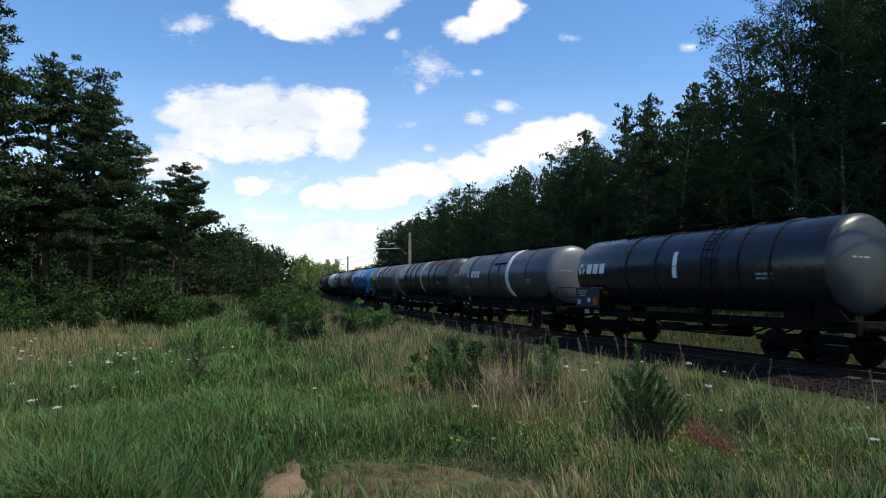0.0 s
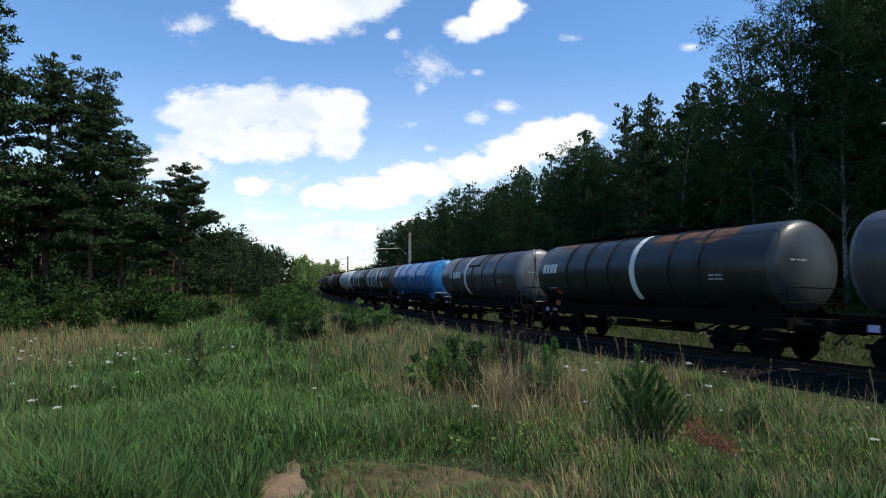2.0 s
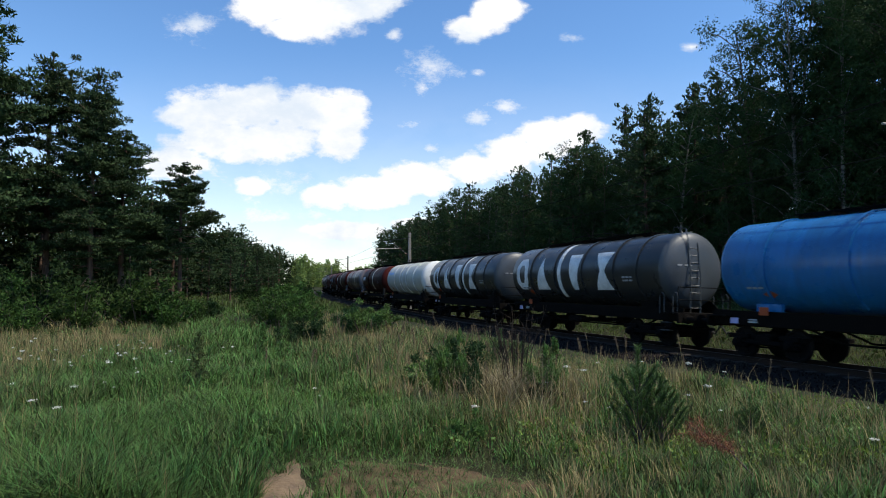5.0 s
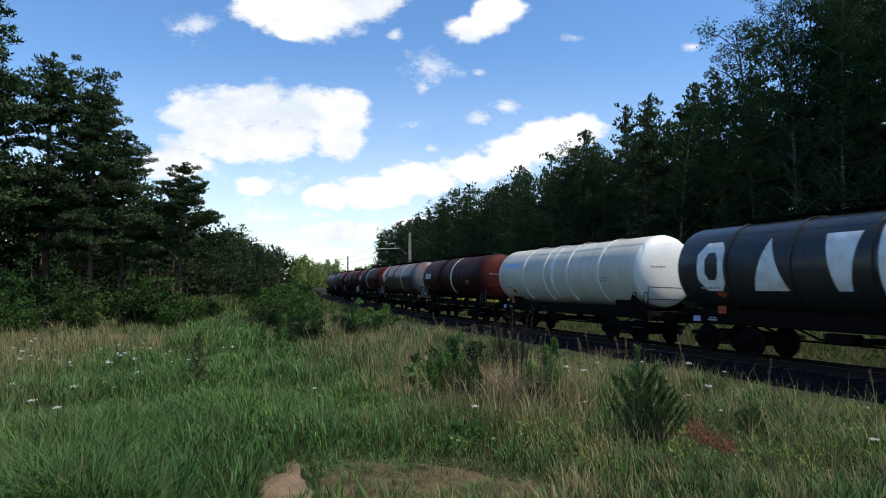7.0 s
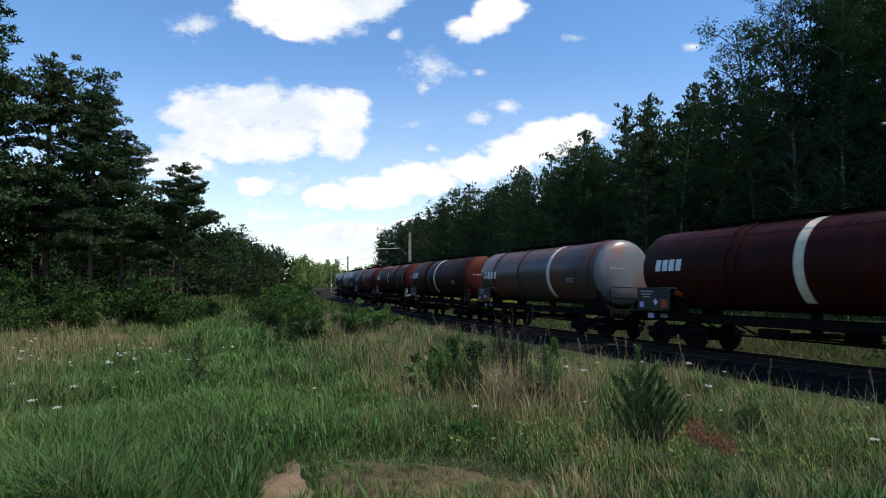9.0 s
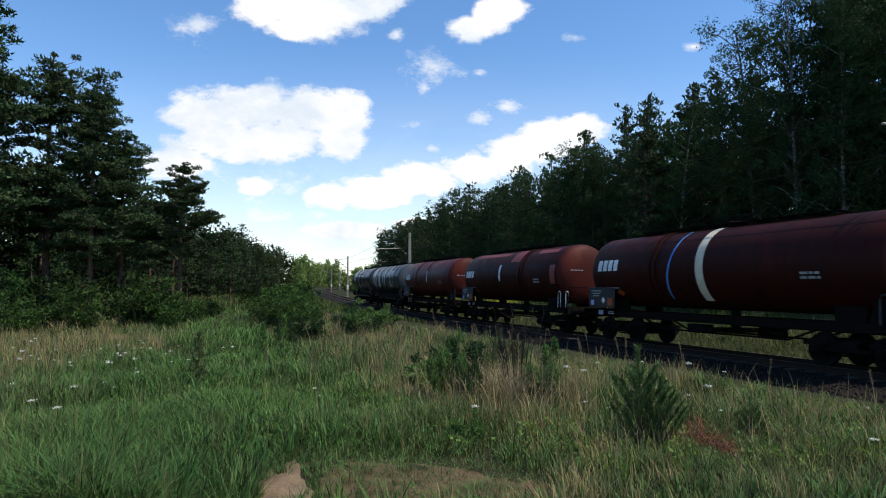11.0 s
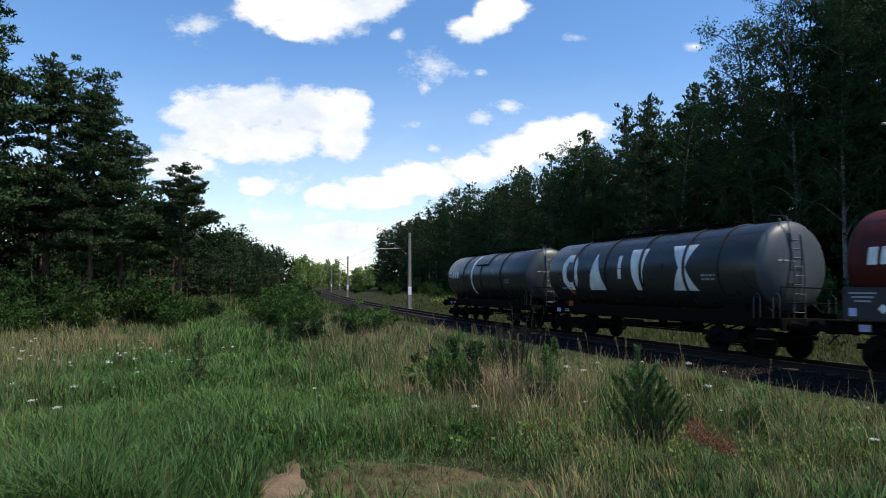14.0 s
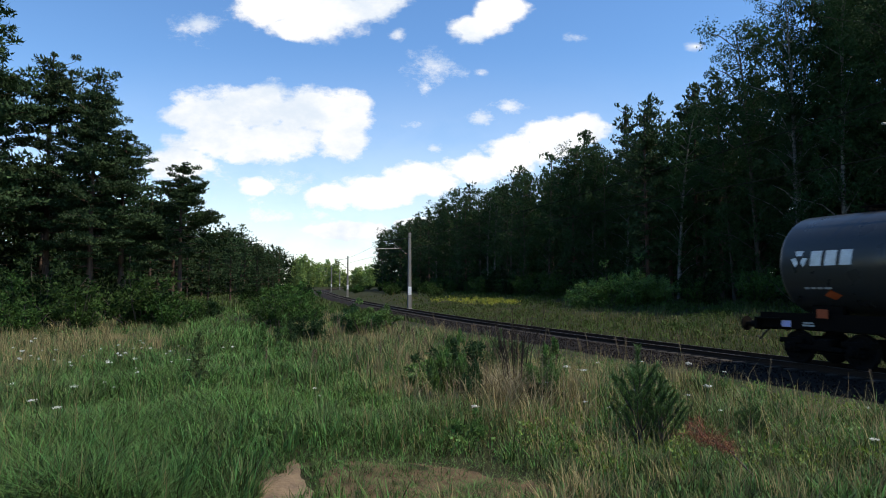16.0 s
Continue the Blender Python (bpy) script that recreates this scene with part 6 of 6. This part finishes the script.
def seed_stem_meshes(rng, h):
    """Dry reed grass: a thin stalk and a feathery seed head."""
    bm = tube(bmesh.new(), [(0, 0, -0.03), (0.01, 0, h * 0.5), (0.05, 0.01, h * 0.82), (0.1, 0.02, h)], [0.004, 0.0035, 0.003, 0.001], 5)
    c = np.array([(0.05 + 0.05 * f, 0.01, h * (0.78 + 0.22 * f)) for f in np.linspace(0, 1, 9)])
    V, F = sprays(rng, c, 0.022, 12, 0.045, 0.008, 1.2, 1.2)
    return to_mesh("stalk", bm, DRY, 60), raw_mesh("seed_head", V, F, SEED)


SEED = mat("brown_seed_heads", (0.13, 0.09, 0.055), 0.85, second=(0.1, 0.075, 0.045), scale=6, bump=0, island=0.3)
STEMS = [seed_stem_meshes(rng, 1.0), seed_stem_meshes(rng, 1.0)]
for i in range(108):
    if i < 80:
        x, y = rng.normal(0.6, 1.5), rng.uniform(9.5, 16)
    elif i < 100:
        x, y = rng.normal(-0.8, 1.6), rng.uniform(15, 21)
    else:
        x, y = rng.uniform(3, 8), rng.uniform(7, 12)
    if plan(x, y)[1][0] > -3.8:
        continue
    stand("reed_stalk", STEMS[i % 2], "dry reed stalk with a brown seed head", "dry stalk", "dry stalks in the meadow", x, y, rng.uniform(0, 6), rng.uniform(0.5, 0.9), ("stalk", "seed_head"), 0.02, wide=rng.uniform(0.6, 1.2))


TWIG = mat("dead_twig_bark", (0.035, 0.027, 0.022), 0.95, second=(0.06, 0.045, 0.035), scale=4, bump=0.3, spec=0.1)


def twig_bush():
    thing = tagged(new("bare_shrub"), "leafless dark twiggy shrub rising from dry grass", "dead shrub")
    bm = bmesh.new()
    r = np.random.default_rng(8)
    for i in range(18):
        az, out = r.uniform(0, 6.28), r.uniform(0.1, 0.6)
        h = r.uniform(0.8, 1.45)
        tip = Vector((math.cos(az) * out, math.sin(az) * out * 0.6, h))
        mid = tip * 0.5 + Vector(r.normal(0, 0.04, 3))
        tube(bm, [(math.cos(az) * 0.3 * out, math.sin(az) * 0.3 * out, -0.1), mid, tip], [0.009, 0.007, 0.002], 5, cap=False)
        for k in range(6):
            a = mid.lerp(tip, r.random())
            tube(bm, [a, a + Vector(r.normal(0, 0.09, 3)) + Vector((0, 0, 0.12))], [0.005, 0.001], 4, cap=False)
    part("branch", bm, TWIG, thing)
    thing.matrix_basis = Matrix.Translation((1.15, 10.0, gz(1.15, 10.0))) @ Matrix.Scale(0.98, 4)


twig_bush()


def dead_branch():
    thing = tagged(new("dead_pine_branch"), "fallen pine branch with rust-red dry needles", "dead branch")
    r = np.random.default_rng(9)
    bm = bmesh.new()
    tube(bm, [(-0.35, 0.1, 0.3), (0.0, 0.05, 0.27), (0.35, -0.05, 0.14), (0.5, -0.1, 0.02)], [0.004, 0.008, 0.011, 0.012], 6)
    cen = []
    for i in range(14):
        f = i / 13
        a = Vector((-0.35 + 0.55 * f, 0.1 - 0.1 * f, 0.3 - 0.06 * f))
        b = a + Vector((-0.16, (0.2 if i % 2 else -0.2) * r.uniform(0.6, 1.2), r.uniform(-0.1, 0.1)))
        tube(bm, [a, b], [0.004, 0.002], 4, cap=False)
        cen += [a.lerp(b, q) for q in (0.3, 0.6, 0.9, 1.1)]
    part("wood", bm, BARK_DARK, thing)
    V, F = sprays(r, np.array(cen), 0.07, 20, 0.08, 0.006, 0.9, 0)
    link_mesh("dry_needles", raw_mesh("dry_needles", V, F, RUSTNEEDLE), thing)
    thing.matrix_basis = Matrix.LocRotScale((2.38, 5.6, gz(2.38, 5.6) + 0.04), Euler((0, 0.25, -0.6)), (0.72, 0.72, 0.9))


RUSTNEEDLE = mat("rust_red_needles", (0.2, 0.065, 0.028), 0.8, second=(0.11, 0.04, 0.02), scale=6, bump=0, island=0.35)
dead_branch()


def tall_weed(x, y, h, leaf, label):
    thing = tagged(new("tall_weed"), label, "weed", "tall weeds in the meadow")
    r = np.random.default_rng(int(h * 100))
    bm = tube(bmesh.new(), [(0, 0, -0.05), (0.02, 0, h * 0.5), (0, 0.02, h)], [0.012, 0.009, 0.003], 6)
    cen = []
    for i in range(26):
        z = h * (0.15 + 0.85 * i / 26)
        w = 0.16 * (1.1 - i / 26) * h
        tip = (math.cos(i * 2.4) * w, math.sin(i * 2.4) * w, z + 0.08)
        tube(bm, [(0, 0, z), tip], [0.004, 0.002], 4, cap=False)
        cen += [tip, (tip[0] * 0.6, tip[1] * 0.6, z + 0.04)]
    part("stem", bm, OLIVE, thing)
    V, F = sprays(r, np.array(cen), 0.05, 14, 0.07, 0.02, 1.0, 0.8)
    link_mesh("foliage", raw_mesh("foliage", V, F, leaf), thing)
    thing.matrix_basis = Matrix.Translation((x, y, gz(x, y)))


tall_weed(-3.4, 13.6, 1.05, GREEN, "tall light green weed with feathery leaves")
tall_weed(-3.75, 9.8, 0.8, OLIVE, "grey-green thistle-like weed in the grass")
tall_weed(-4.3, 15.2, 0.8, GREEN, "tall light green weed with feathery leaves")
tall_weed(1.55, 9.6, 0.7, OLIVE, "grey-green thistle-like weed in the grass")
tall_weed(2.0, 11.4, 0.75, GREEN, "tall light green weed with feathery leaves")


def herb_patch(name, label, material, points, per, leaf, radius, seed, category="weeds"):
    r = np.random.default_rng(seed)
    P = np.array(points)
    z = ground_z(P[:, 0], P[:, 1]) + radius * 0.6
    V, F = sprays(r, np.column_stack((P, z)), radius, per, leaf, leaf * 0.45, 0.9, 0.8)
    tagged(new(name, raw_mesh(name, V, F, material)), label, category, kind="stuff")


r_ = np.random.default_rng(41)
hx, hy, hd, _ = scatter(1000, 42, 4.6, 22, 1.2)
ok_ = (hd < -6.5) & (hy > 6) & (((hx + 0.3) / 1.4) ** 2 + ((hy - 5.75) / 0.95) ** 2 > 1)
herb_patch("meadow_herbs", "low leafy weeds among the meadow grass", HERB, np.column_stack((hx, hy))[ok_], 30, 0.055, 0.17, 43)
GOLD = mat("goldenrod_bloom", (0.33, 0.32, 0.03), 0.7, second=(0.16, 0.24, 0.03), scale=1.5, bump=0, island=0.3, thin=0.2)
gp = [track(56 + 12 * r_.random(), 9 + 4 * r_.random())[:2] for _ in range(60)] + [track(72 + 3 * r_.random(), 8 + 3 * r_.random())[:2] for _ in range(16)]
herb_patch("goldenrod", "yellow flowering goldenrod beyond the line", GOLD, gp, 24, 0.18, 0.45, 44)
wp = [track(8 + 80 * r_.random(), 4.5 + 7 * r_.random())[:2] for _ in range(260)]
herb_patch("verge_tussocks", "low green tussocks beside the ballast", VERGE, wp, 26, 0.16, 0.28, 46)
vp = [track(10 + 90 * r_.random(), 12 + 11 * r_.random())[:2] for _ in range(700)]
herb_patch("verge_weeds", "green weeds on the far verge", BUSHLEAF, vp, 22, 0.2, 0.35, 45)

YOUNG = mat("yellow_green_herb", (0.17, 0.22, 0.035), 0.6, second=(0.1, 0.16, 0.03), scale=2, fine=8, bump=0, island=0.5, spec=0.2, thin=0.3)
qx, qy, qd, _ = scatter(520, 52, 5.5, 15, 1.1)
ok_ = (qd < -7) & (qx > 0.9)
herb_patch("yellow_herbs", "yellow-green leafy herbs in the dry meadow", YOUNG, np.column_stack((qx, qy))[ok_], 34, 0.045, 0.16, 53)


def motions():
    turn = SPEED / 0.46
    for thing, s, length in TRAIN:
        walk(thing, [(t / 2, wagon_pose(s - SPEED * t / 2, length)) for t in range(0, 33)])
    first = WHEELS[0]
    walk(first, [(k / 30, Matrix.Rotation(turn * k / 30, 4, "Y")) for k in range(481)])
    action = first.animation_data.action
    for ws in WHEELS[1:]:
        ws.rotation_mode = "QUATERNION"
        keys = ws.animation_data_create()
        keys.action = action
        keys.action_slot = action.slots[0]
    drift = CLOUD_DRIFT
    walk(CLOUDS, [(0, pose(*EYE)), (8, pose(*EYE, 0, 0, -drift / 2)), (16, pose(*EYE, 0, 0, -drift))])


motions()
